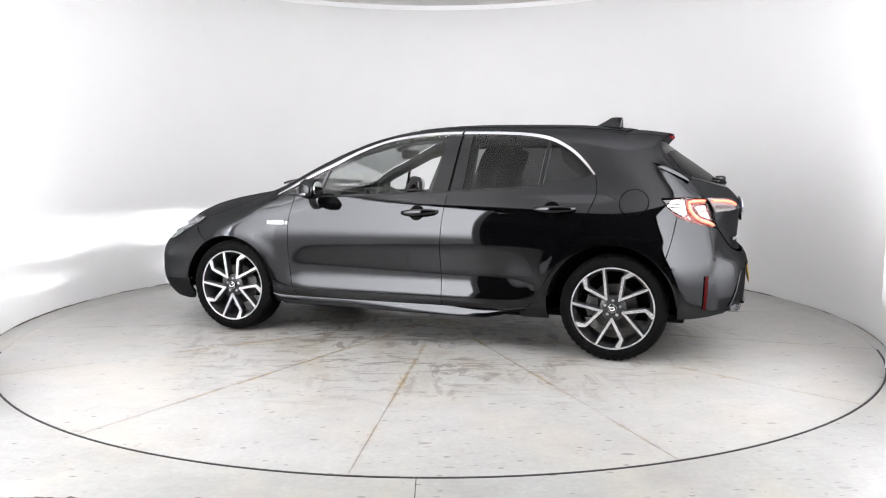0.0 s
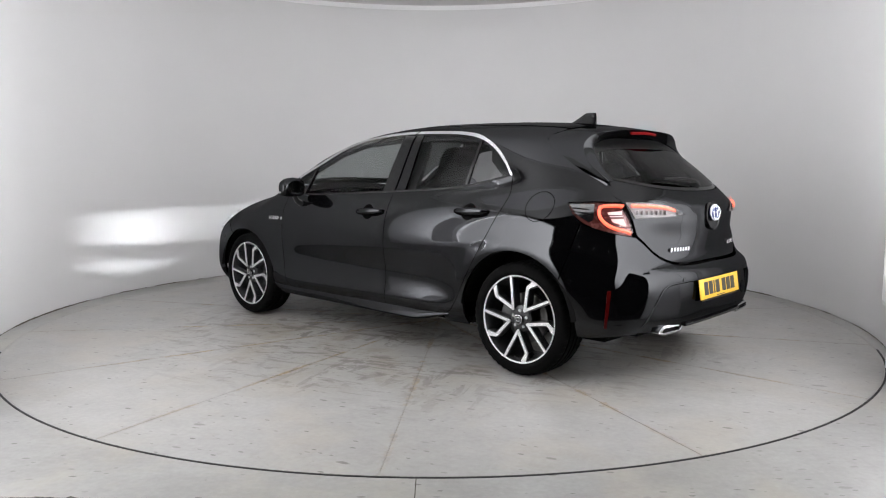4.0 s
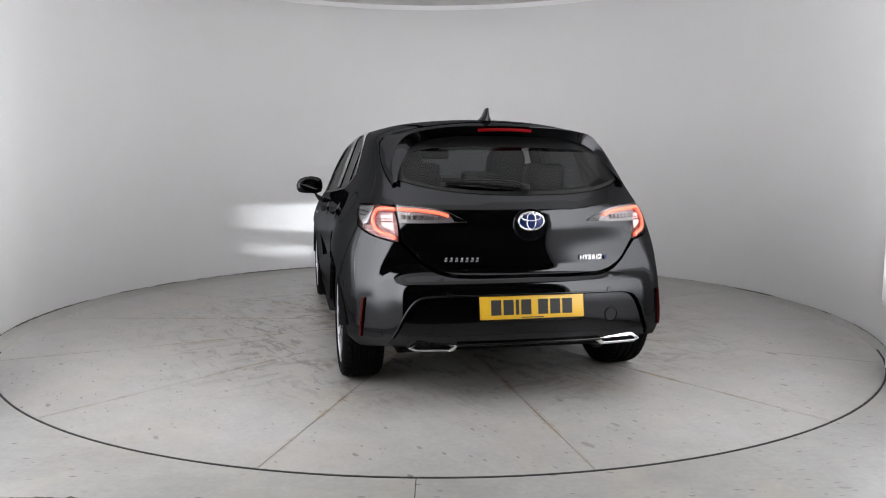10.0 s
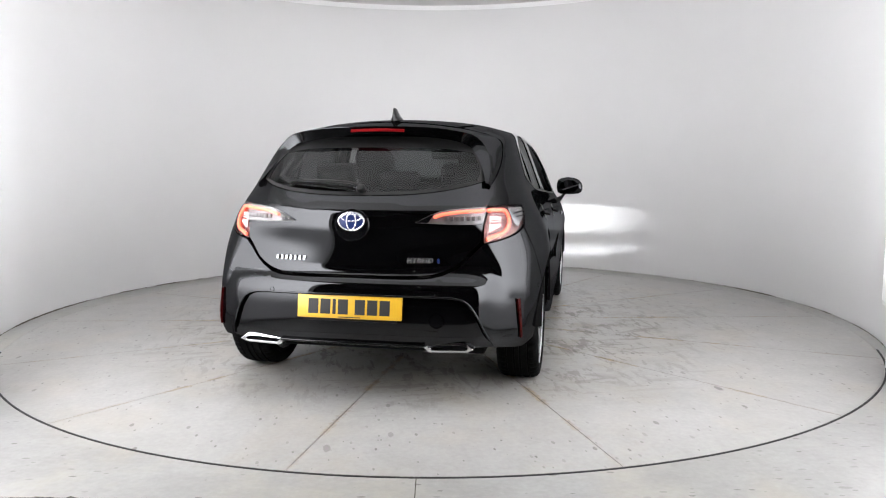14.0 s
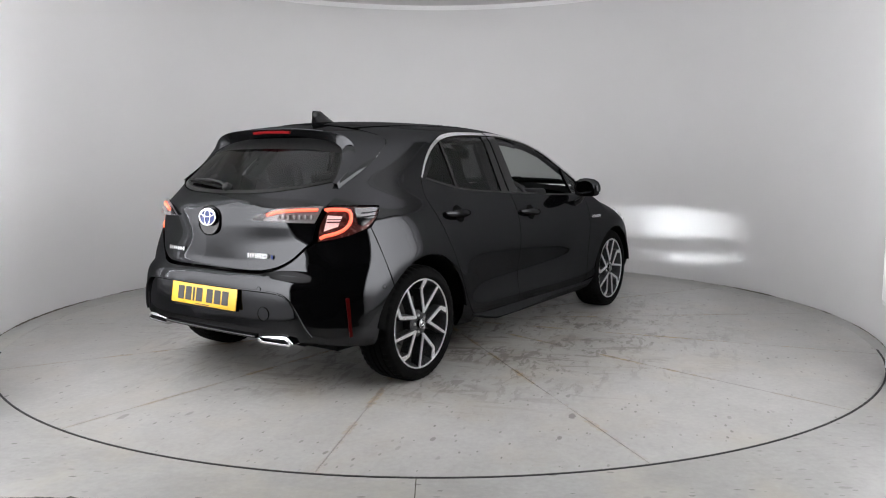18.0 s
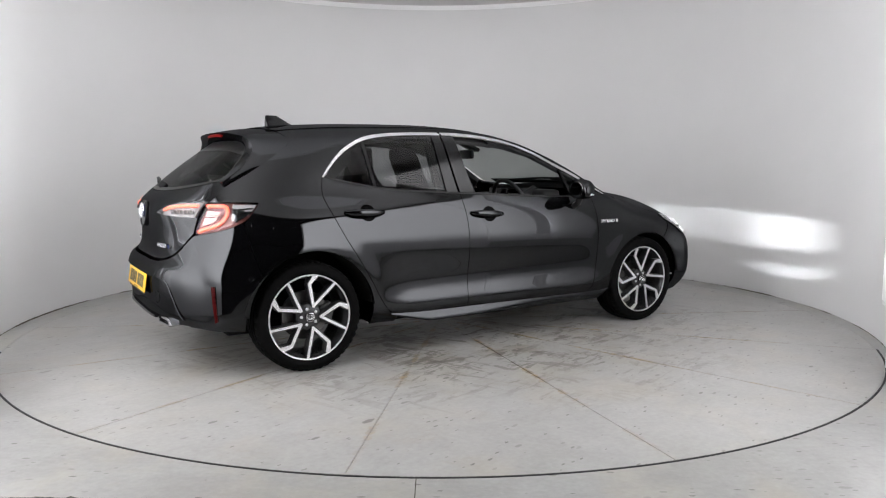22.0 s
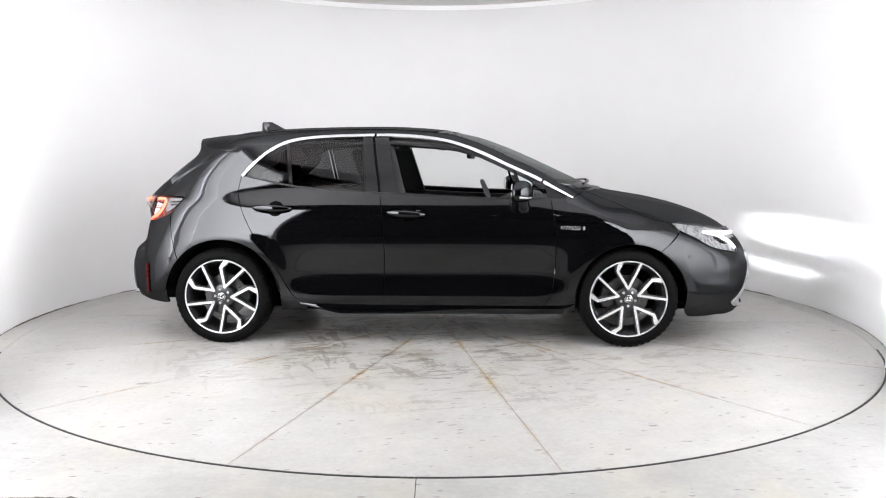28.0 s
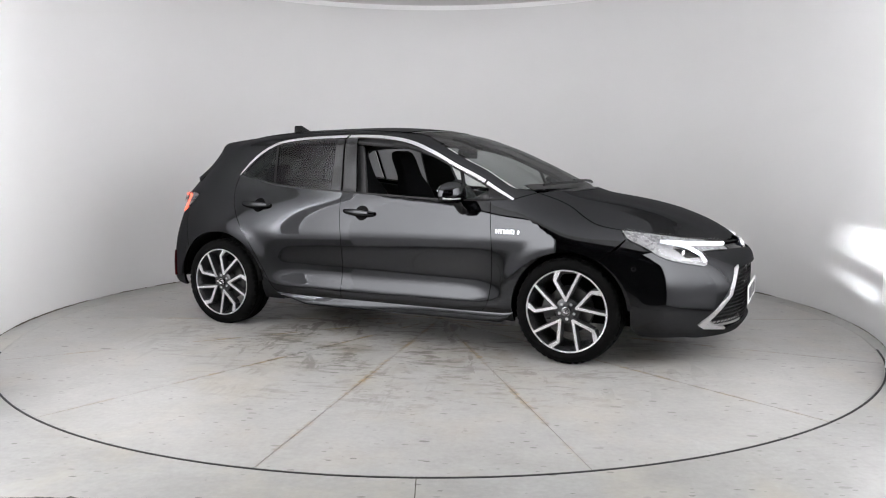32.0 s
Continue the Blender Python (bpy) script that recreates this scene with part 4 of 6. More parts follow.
            return float(np.interp(x, p[:, 0], p[:, 1]))

        def pane(name, xb0, xt0, xb1, xt1, mat, label, lift=-0.006, thick=0.004):
            """A pane or pillar between two slanting edges (x at the belt and at the top)."""
            bot = [(x, belt_at(x) + 0.006) for x in np.linspace(xb0, xb1, max(3, int(abs(xb1 - xb0) / 0.05) + 2))]
            top = [(x, top_at(x) - 0.002) for x in np.linspace(xt1, xt0, max(3, int(abs(xt1 - xt0) / 0.05) + 2))]
            pl = bot + [tuple(p) for p in spline([bot[-1], top[0]], 0.04)[1:-1]] + top + [tuple(p) for p in spline([top[-1], bot[0]], 0.04)[1:-1]]
            return panel(name, pl, mp, mat, car, label, lift=lift, thick=thick, gap=0.001, step=0.035)

        pane("quarter_window", -1.150, -1.150, -0.878, -0.914, M_PRIVACY, "dark tinted fixed quarter glass")
        pane("window_divider", -0.872, -0.908, -0.850, -0.886, M_GLOSS, "slim black window divider", -0.001, 0.012)
        pane("rear_window", -0.846, -0.882, -0.372, -0.404, M_PRIVACY, "dark tinted rear door glass")
        pane("rear_pillar_trim", -0.366, -0.398, -0.283, -0.335, M_GLOSS, "gloss black pillar cover", -0.001, 0.02)
        pane("front_pillar_trim", -0.268, -0.322, -0.158, -0.232, M_GLOSS, "gloss black pillar cover", -0.001, 0.02)
        if s > 0:
            pane("front_window", -0.150, -0.224, 0.640, 0.580, M_CLEAR, "clear front door glass")
        pane("mirror_sail", 0.668, 0.610, 0.800, 0.782, M_CLEAR, "clear front quarter light")
        pane("window_post", 0.642, 0.582, 0.664, 0.606, M_GLOSS, "slim black window post", -0.001, 0.02)
        pane("corner_trim", 0.806, 0.790, 0.930, 0.905, M_GLOSS, "gloss black corner cover")
        # waist seal
        seal = [(x, belt_at(x) + 0.007) for x in np.linspace(-1.15, 0.93, 60)]
        panel("waist_seal", seal + [(x, z - 0.010) for x, z in seal[::-1]], mp, M_PLASTIC, car, "black waist seal", lift=0.003, gap=0, thick=0.012, step=0.02)
    both(car, one)


def build_shell(car):
    # roof
    def edge(x):
        return float(half_width(x, rail(x) + 0.003))
    xs = np.linspace(-1.335, 0.02, 30)
    side = [(float(x), edge(x)) for x in xs]
    poly = side + [(0.05 + 0.10 * (1 - (y / side[-1][1]) ** 2), y) for y in np.linspace(side[-1][1], -side[-1][1], 24)[1:-1]] + [(x, -y) for x, y in side[::-1]]
    poly += [(-1.335 - 0.03 * (1 - (y / side[0][1]) ** 2), y) for y in np.linspace(-side[0][1], side[0][1], 20)[1:-1]]
    panel("roof", poly, on_top, M_PAINT, car, "gloss black roof", step=0.045)
    # windscreen
    xs = np.linspace(0.035, 1.02, 26)
    side = [(float(x), edge(x) - 0.012) for x in xs]
    poly = side + [(1.03 + 0.16 * (1 - (y / side[-1][1]) ** 2), y) for y in np.linspace(side[-1][1], -side[-1][1], 24)[1:-1]] + [(x, -y) for x, y in side[::-1]]
    poly += [(0.065 + 0.10 * (1 - (y / side[0][1]) ** 2), y) for y in np.linspace(-side[0][1], side[0][1], 22)[1:-1]]
    panel("windscreen", poly, on_top, M_SCREEN, car, "lightly tinted windscreen", step=0.045, thick=0.005, lift=-0.004)
    # black band round the top and foot of the screen
    w0, w1 = side[0][1], side[-1][1]
    ys = np.linspace(w0, -w0, 22)
    band = [(0.072 + 0.10 * (1 - (y / w0) ** 2), y) for y in ys] + [(0.125 + 0.10 * (1 - (y / w0) ** 2), y) for y in ys[::-1]]
    panel("screen_band", band, on_top, M_FRIT, car, "black band along the top of the windscreen", step=0.045, gap=0.001, thick=0.003, lift=-0.0015)
    ys = np.linspace(w1, -w1, 22)
    band = [(0.965 + 0.15 * (1 - (y / w1) ** 2), y) for y in ys] + [(1.025 + 0.16 * (1 - (y / w1) ** 2), y) for y in ys[::-1]]
    panel("screen_band", band, on_top, M_FRIT, car, "black band along the foot of the windscreen", step=0.045, gap=0.001, thick=0.003, lift=-0.0015)
    # bonnet
    e = [(x, float(half_width(x, z))) for x, z in spline(BONNET_GAP + [(1.80, 0.765), (1.95, 0.735)], 0.05)]
    e += [(2.055, 0.45), (2.10, 0.30)]
    poly = e + [(2.10 + 0.035 * (1 - (y / 0.30) ** 2), y) for y in np.linspace(0.30, -0.30, 14)[1:-1]] + [(x, -y) for x, y in e[::-1]]
    w = e[0][1]
    poly += [(1.065 + 0.16 * (1 - (y / w) ** 2), y) for y in np.linspace(-w, w, 24)[1:-1]]

    def crease(P):
        return 0.006 * bell(np.abs(P[:, 1]), 0.42 - 0.10 * (P[:, 0] - 1.2), 0.07)
    panel("bonnet", poly, on_top, M_PAINT, car, "gloss black bonnet", step=0.04, extra=crease)
    # tailgate: painted lower part
    lowl = [(0.0, 0.642), (0.348, 0.646), (0.447, 0.668), (0.517, 0.710), (0.566, 0.765), (0.600, 0.800)]
    up = [(0.600, 0.800), (0.610, 0.88), (0.622, 0.972)]
    hg = [(0.622, 0.972), (0.635, 1.02), (0.632, 1.065), (0.618, 1.098)]
    glow_edge = [(0.618, 1.098), (0.50, 1.062), (0.36, 1.037), (0.20, 1.024), (0.0, 1.020)]
    half = spline(lowl, 0.03)[:-1] + spline(up, 0.03)[:-1] + spline(hg, 0.03)[:-1] + spline(glow_edge, 0.03)
    poly = half + [(-y, z) for y, z in half[::-1][1:-1]]
    gate = panel("tailgate", poly, on_tail, M_PAINT, car, "gloss black tailgate", step=0.03, extra=sculpt_gate)
    # rear glass
    half = spline(glow_edge[::-1], 0.03)[:-1] + spline([(0.618, 1.098), (0.622, 1.14), (0.600, 1.22), (0.565, 1.285)], 0.03)[:-1] + spline([(0.565, 1.285), (0.40, 1.315), (0.0, 1.325)], 0.03)
    poly = half + [(-y, z) for y, z in half[::-1][1:-1]]
    panel("rear_glass", poly, on_tail, M_REARGLASS, car, "dark tinted rear window", thick=0.005, lift=-0.003, step=0.035)
    # black painted border inside the rear glass; its deeper top also paints the spoiler's shade
    rim = [(y * 0.90, 1.044 + (z - 1.02) * 0.70) for y, z in poly]
    panel("glass_border_and_shade", poly, on_tail, M_FRIT, car, "black border of the rear window with the spoiler's shade in its top", holes=[rim], thick=0.002, lift=-0.001, gap=0.004, step=0.03)
    return gate


def sculpt_gate(P):
    """Hollow under the lamps and a soft ridge through the badge."""
    y, z = np.abs(P[:, 1]), P[:, 2]
    hollow = -0.012 * bell(z, 0.785, 0.075) * bell(y, 0.40, 0.20)
    ridge = 0.006 * bell(z, 0.945, 0.035) * ease((y - 0.16) / 0.12)
    return 0.004 * bell(z, 0.88, 0.10) * bell(y, 0.0, 0.30) + hollow + ridge


def beam_hole(s):
    """The cut-out behind each headlamp for its beam unit."""
    q = [nf(0.560, 0.696), nf(0.665, 0.696), nf(0.665, 0.640), nf(0.560, 0.640)]
    return [(s * p, z) for p, z in (q if s > 0 else q[::-1])]


def build_bumpers(car):
    a_r = arc(R_AX + 0.015, 0.316, R_ARCH, 139.5, 187)
    right = [(tr(0.0, 0.632)), tr(0.348, 0.634), tr(0.447, 0.654), tr(0.517, 0.696), tr(0.570, 0.752), tr(0.612, 0.790)]
    lamp = [tr(0.612, 0.790), ts(-1.83, 0.806), ts(-1.74, 0.832), ts(-1.665, 0.862)]
    fwd = [ts(-1.665, 0.862), ts(-1.640, 0.72), ts(*a_r[0])]
    ar = [ts(*p) for p in a_r]
    low = [ts(*a_r[-1]), ts(-1.72, 0.268), ts(-1.85, 0.282), tr(0.715, 0.292), tr(0.676, 0.296)]
    fld = [tr(0.676, 0.296), tr(0.640, 0.38), tr(0.602, 0.462), tr(0.556, 0.526), tr(0.500, 0.548), tr(0.30, 0.554), tr(0.0, 0.555)]
    half = spline(right, 0.03)[:-1] + spline(lamp, 0.03)[:-1] + spline(fwd, 0.03)[:-1] + ar[:-1] + spline(low, 0.03)[:-1] + spline(fld, 0.02)
    poly = half + [(-p, z) for p, z in half[::-1][1:-1]]

    def sculpt(P):
        # the channel that sweeps from the lamp down beside the reflector: steep outside, shallow inside
        y, z = np.abs(P[:, 1]), P[:, 2]
        yc = np.interp(z, [0.28, 0.40, 0.52, 0.60, 0.68, 0.76, 0.82], [0.765, 0.765, 0.745, 0.705, 0.655, 0.600, 0.56])
        k = np.where(P[:, 0] < -1.5, 1.0, 0.0) * ease((0.80 - z) / 0.22) * ease((z - 0.27) / 0.10)
        d = y - yc
        return k * -0.015 * np.where(d > 0, bell(d, 0.0, 0.042), bell(d, 0.0, 0.12))
    panel("rear_bumper", poly, on_tail_round, M_PAINT, car, "gloss black rear bumper", step=0.022, extra=sculpt, centre=(-1.0, 0, 0.6))
    fh = spline(fld, 0.02)
    base = spline([tr(0.676, 0.296), tr(0.60, 0.300), tr(0.30, 0.308), tr(0.0, 0.308)], 0.03)
    hl = fh[::-1][:-1] + base
    poly = hl + [(-p, z) for p, z in hl[::-1][1:-1]]
    panel("plate_field", poly, on_tail_round, M_PAINT, car, "gloss black set-in bumper centre", lift=-0.016, gap=-0.006, step=0.03, centre=(-1.0, 0, 0.6))
    bm = bmesh.new()
    rim = [p for p in fh if p[1] > 0.32]
    rim = rim + [(-p, z) for p, z in rim[::-1][1:]]
    tube(bm, [tuple(on_tail_round(np.array([p]), np.array([z]))[0] + np.array([0.003, 0, 0])) for p, z in rim], 0.006, 8)
    part("bumper_rim", bm, M_PAINT, car, "rounded gloss black edge of the bumper centre", 60)
    bm = bmesh.new()
    tube(bm, [tuple(on_tail(np.array([y]), np.array([0.318]))[0] + np.array([0.012, 0, 0])) for y in np.linspace(-0.36, 0.36, 25)], 0.014, 10, flat=0.6)
    part("lower_lip", bm, M_GLOSS, car, "gloss black lower bumper lip", 60)
    # lower valance
    half = spline([tr(0.0, 0.312), tr(0.35, 0.312), tr(0.62, 0.296)], 0.03)[:-1] + spline([tr(0.62, 0.296), tr(0.60, 0.24)], 0.03)[:-1] + spline([tr(0.60, 0.24), tr(0.0, 0.245)], 0.03)
    poly = half + [(-p, z) for p, z in half[::-1][1:-1]]
    panel("valance", poly, on_tail_round, M_PLASTIC, car, "dark plastic lower valance", lift=-0.075, step=0.04, centre=(-1, 0, 0.4))
    # front bumper
    a_f = arc(F_AX + 0.015, 0.316, F_ARCH, 60, -12)
    top = [nf(0.0, 0.700), nf(0.30, 0.712), ns(1.95, 0.733), ns(1.80, 0.760), ns(1.645, 0.748)]
    back = [ns(1.645, 0.748), ns(1.56, 0.660), ns(*a_f[0])]
    ar = [ns(*p) for p in a_f]
    low = [ns(*a_f[-1]), ns(1.72, 0.185), ns(1.95, 0.175), nf(0.55, 0.165), nf(0.0, 0.160)]
    half = spline(top, 0.03)[:-1] + spline(back, 0.03)[:-1] + ar[:-1] + spline(low, 0.03)
    poly = half + [(-p, z) for p, z in half[::-1][1:-1]]
    g = [nf(0.0, 0.565), nf(0.33, 0.560), nf(0.40, 0.535), nf(0.60, 0.30), nf(0.62, 0.25), nf(0.50, 0.225), nf(0.0, 0.215)]
    gh = spline(g[:2], 0.03)[:-1] + spline(g[1:4], 0.03)[:-1] + spline(g[3:], 0.03)
    hole = gh + [(-p, z) for p, z in gh[::-1][1:-1]]
    u = [nf(0.0, 0.690), nf(0.27, 0.695), nf(0.28, 0.665), nf(0.0, 0.655)]
    uh = spline(u[:2], 0.03)[:-1] + spline(u[1:3], 0.03)[:-1] + spline(u[2:], 0.03)
    hole2 = uh + [(-p, z) for p, z in uh[::-1][1:-1]]
    panel("front_bumper", poly, on_nose_round, M_PAINT, car, "gloss black front bumper", holes=[hole, hole2, beam_hole(1), beam_hole(-1)], step=0.03, centre=(1.0, 0, 0.6))
    return hole, hole2


# ---------------------------------------------------------------- wheels
def spoke_bar(bm, a, b, wa, wb, y0, y1):
    """A tapering bar in the wheel's plane between two points."""
    a, b = np.array(a), np.array(b)
    d = (b - a) / np.linalg.norm(b - a)
    n = np.array([-d[1], d[0]])
    q = [a + n * wa, a - n * wa, b - n * wb, b + n * wb]
    lo = [bm.verts.new((p[0], y0, p[1])) for p in q]
    hi = [bm.verts.new((p[0], y1, p[1])) for p in q]
    fs = [bm.faces.new(lo), bm.faces.new(hi[::-1])]
    for i in range(4):
        j = (i + 1) % 4
        fs.append(bm.faces.new((lo[j], lo[i], hi[i], hi[j])))
    return fs


def polar(r, a):
    return (r * math.cos(radians(a)), r * math.sin(radians(a)))


def wheel_meshes():
    """Shared meshes of one wheel; the axle runs along y, outwards is +y."""
    out = {}

    def keep(key, bm, mats, smooth=30):
        ob = part(key, bm, mats, None, "", smooth)
        out[key] = ob.data
        bpy.data.objects.remove(ob)
    bm = bmesh.new()
    prof = [(0.222, -0.20), (0.248, -0.198), (0.262, -0.213), (0.292, -0.209), (0.309, -0.196), (0.3155, -0.178), (0.317, -0.162), (0.311, -0.160), (0.311, -0.152), (0.3175, -0.150),
            (0.318, -0.122), (0.312, -0.120), (0.312, -0.110), (0.318, -0.108), (0.318, -0.090), (0.312, -0.088), (0.312, -0.078), (0.318, -0.076), (0.3175, -0.048), (0.311, -0.046),
            (0.311, -0.038), (0.317, -0.036), (0.3155, -0.020), (0.309, -0.003), (0.294, 0.007), (0.280, 0.0085), (0.277, 0.0105), (0.262, 0.0105), (0.250, 0.004), (0.243, -0.004)]
    rings = lathe(bm, prof, 144)
    for i, ring in enumerate(rings):
        if i % 3 == 0:
            for j in (4, 5, 6, 21, 22, 23):
                v = ring[j].co
                k = 0.0065 / math.hypot(v.x, v.z)
                v.x, v.z = v.x * (1 - k), v.z * (1 - k)
    keep("tyre", bm, M_RUBBER, 40)
    bm = bmesh.new()
    lathe(bm, [(0.243, -0.020), (0.2465, -0.006), (0.2465, -0.001), (0.244, 0.002), (0.238, 0.001), (0.2365, -0.006)], 96)
    keep("rim_lip", bm, M_MACHINED)
    bm = bmesh.new()
    lathe(bm, [(0.2368, -0.004), (0.228, -0.020), (0.222, -0.050), (0.206, -0.130), (0.214, -0.198), (0.232, -0.205)], 96)
    lathe(bm, [(0.0, -0.020), (0.030, -0.016), (0.062, -0.018), (0.075, -0.026), (0.075, -0.075), (0.0, -0.075)], 40)
    keep("wheel", bm, M_WHEELDARK)
    bm = bmesh.new()
    root, knee, hook, thin = polar(0.066, 0), polar(0.192, 20), polar(0.240, 10.5), polar(0.241, -20.5)
    for a, b, wa, wb in ((root, knee, 0.008, 0.0085), (knee, hook, 0.0085, 0.015), (root, thin, 0.0075, 0.0068)):
        spoke_bar(bm, a, b, wa + 0.0055, wb + 0.0055, -0.058, -0.009)
    for f in bm.faces:
        f.material_index = 0
    for a, b, wa, wb in ((root, knee, 0.008, 0.0085), (knee, hook, 0.0085, 0.015), (root, thin, 0.0075, 0.0068)):
        for f in spoke_bar(bm, a, b, wa, wb, -0.014, -0.003):
            f.material_index = 1
    for rr in (root, knee):
        g = bmesh.ops.create_cone(bm, cap_ends=True, segments=14, radius1=0.0083, radius2=0.0083, depth=0.0108,
                                  matrix=Matrix.Translation((rr[0], -0.0085, rr[1])) @ Matrix.Rotation(radians(90), 4, "X"))
        for f in {f for v in g["verts"] for f in v.link_faces}:
            f.material_index = 1
    keep("spoke", bm, [M_WHEELDARK, M_MACHINED])
    bm = bmesh.new()
    lathe(bm, [(0.0, 0.001), (0.024, 0.0), (0.0255, -0.001), (0.0255, -0.02)], 32)
    keep("centre_cap", bm, M_GLOSS)
    bm = bmesh.new()
    for rx, rz in ((0.0165, 0.0115), (0.0075, 0.0115)):
        tube(bm, [(rx * math.cos(t), 0.001, rz * math.sin(t)) for t in (2 * math.pi * k / 24 for k in range(24))], 0.0018, 6, True)
    lathe(bm, [(0.0225, -0.001), (0.0235, 0.0015), (0.0255, 0.001), (0.026, -0.002)], 32)
    keep("cap_emblem", bm, M_BADGE)
    bm = bmesh.new()
    lathe(bm, [(0.0, -0.002), (0.006, -0.002), (0.0095, -0.006), (0.0095, -0.03)], 6)
    keep("wheel_nut", bm, M_SILVER)
    bm = bmesh.new()
    lathe(bm, [(0.06, -0.085), (0.138, -0.085), (0.140, -0.088), (0.140, -0.108), (0.06, -0.108)], 64)
    keep("brake_disc", bm, M_DISC)
    bm = bmesh.new()
    prism(bm, [polar(r, a) for r, a in ((0.10, -28), (0.165, -24), (0.172, 0), (0.165, 24), (0.10, 28))], -0.125, -0.066, "xz", 0.006)
    keep("caliper", bm, M_HOUSING)
    return out


def place(name, me, parent, m, label=""):
    ob = new(name, me)
    ob.parent = parent
    ob.matrix_basis = m
    if label:
        ob["label"] = label
    return ob


def build_wheels(car):
    ms = wheel_meshes()
    ident = Matrix.Identity(4)
    for x, s, ph in ((F_AX, 1, -90), (R_AX, 1, -92), (F_AX, -1, 92), (R_AX, -1, 70)):
        hub = place("wheel", ms["wheel"], car, pose(x, s * 0.853, 0.316, 0, 0, 0 if s > 0 else 180), "dark-painted alloy wheel with machined twin spokes")
        place("tyre", ms["tyre"], hub, ident, "black low-profile tyre")
        place("rim_lip", ms["rim_lip"], hub, ident, "machined silver rim edge")
        # seen from outside, angles run the other way on the left
        for k in range(5):
            a = ph + 72 * k
            m = Matrix.Rotation(radians(a - 180), 4, "Y") @ Matrix.Diagonal((1, 1, -1, 1))
            place("spoke", ms["spoke"], hub, m)
            b = ph + 36 + 72 * k
            place("wheel_nut", ms["wheel_nut"], hub, Matrix.Translation((-0.047 * math.cos(radians(b)), -0.008, 0.047 * math.sin(radians(b)))), "bright steel wheel nut")
        place("centre_cap", ms["centre_cap"], hub, ident, "gloss black centre cap")
        place("cap_emblem", ms["cap_emblem"], hub, ident, "chrome oval emblem")
        place("brake_disc", ms["brake_disc"], hub, ident, "grey steel brake disc")
        place("caliper", ms["caliper"], hub, Matrix.Rotation(radians(180 if (x > 0) == (s > 0) else 0), 4, "Y"), "dark brake caliper")
        # wheel-arch liner
        bm = bmesh.new()
        r = R_ARCH if x < 0 else F_ARCH
        lathe(bm, [(r - 0.002, 0.0), (r + 0.012, -0.03), (r + 0.012, -0.30), (0.0, -0.30)], 36, "y", 6, 174)
        ob = part("arch_liner", bm, M_UNDER, car, "matt black wheel-arch liner")
        yy = float(half_width(x, 0.316 + r)) - 0.012
        ob.matrix_basis = Matrix.Translation((x + 0.015, s * yy, 0.316)) @ (Matrix.Identity(4) if s > 0 else Matrix.Diagonal((1, -1, 1, 1)))


# ---------------------------------------------------------------- outer details
def on_body_tail(p, z, lift):
    """A single point on the rear wrap, lifted off the skin."""
    e = 1e-3
    P = on_tail_round(np.array([p, p + e, p]), np.array([z, z, z + e]))
    n = np.cross(P[1] - P[0], P[2] - P[0])
    n /= np.linalg.norm(n)
    if n @ (P[0] - np.array([-1.0, 0, z])) < 0:
        n = -n
    return tuple(P[0] + n * lift)


def on_body_nose(p, z, lift):
    e = 1e-3
    P = on_nose_round(np.array([p, p + e, p]), np.array([z, z, z + e]))
    n = np.cross(P[1] - P[0], P[2] - P[0])
    n /= np.linalg.norm(n)
    if n @ (P[0] - np.array([1.0, 0, z])) < 0:
        n = -n
    return tuple(P[0] + n * lift)


def mirror_pts(pts, s):
    return [(s * p, z) for p, z in pts]


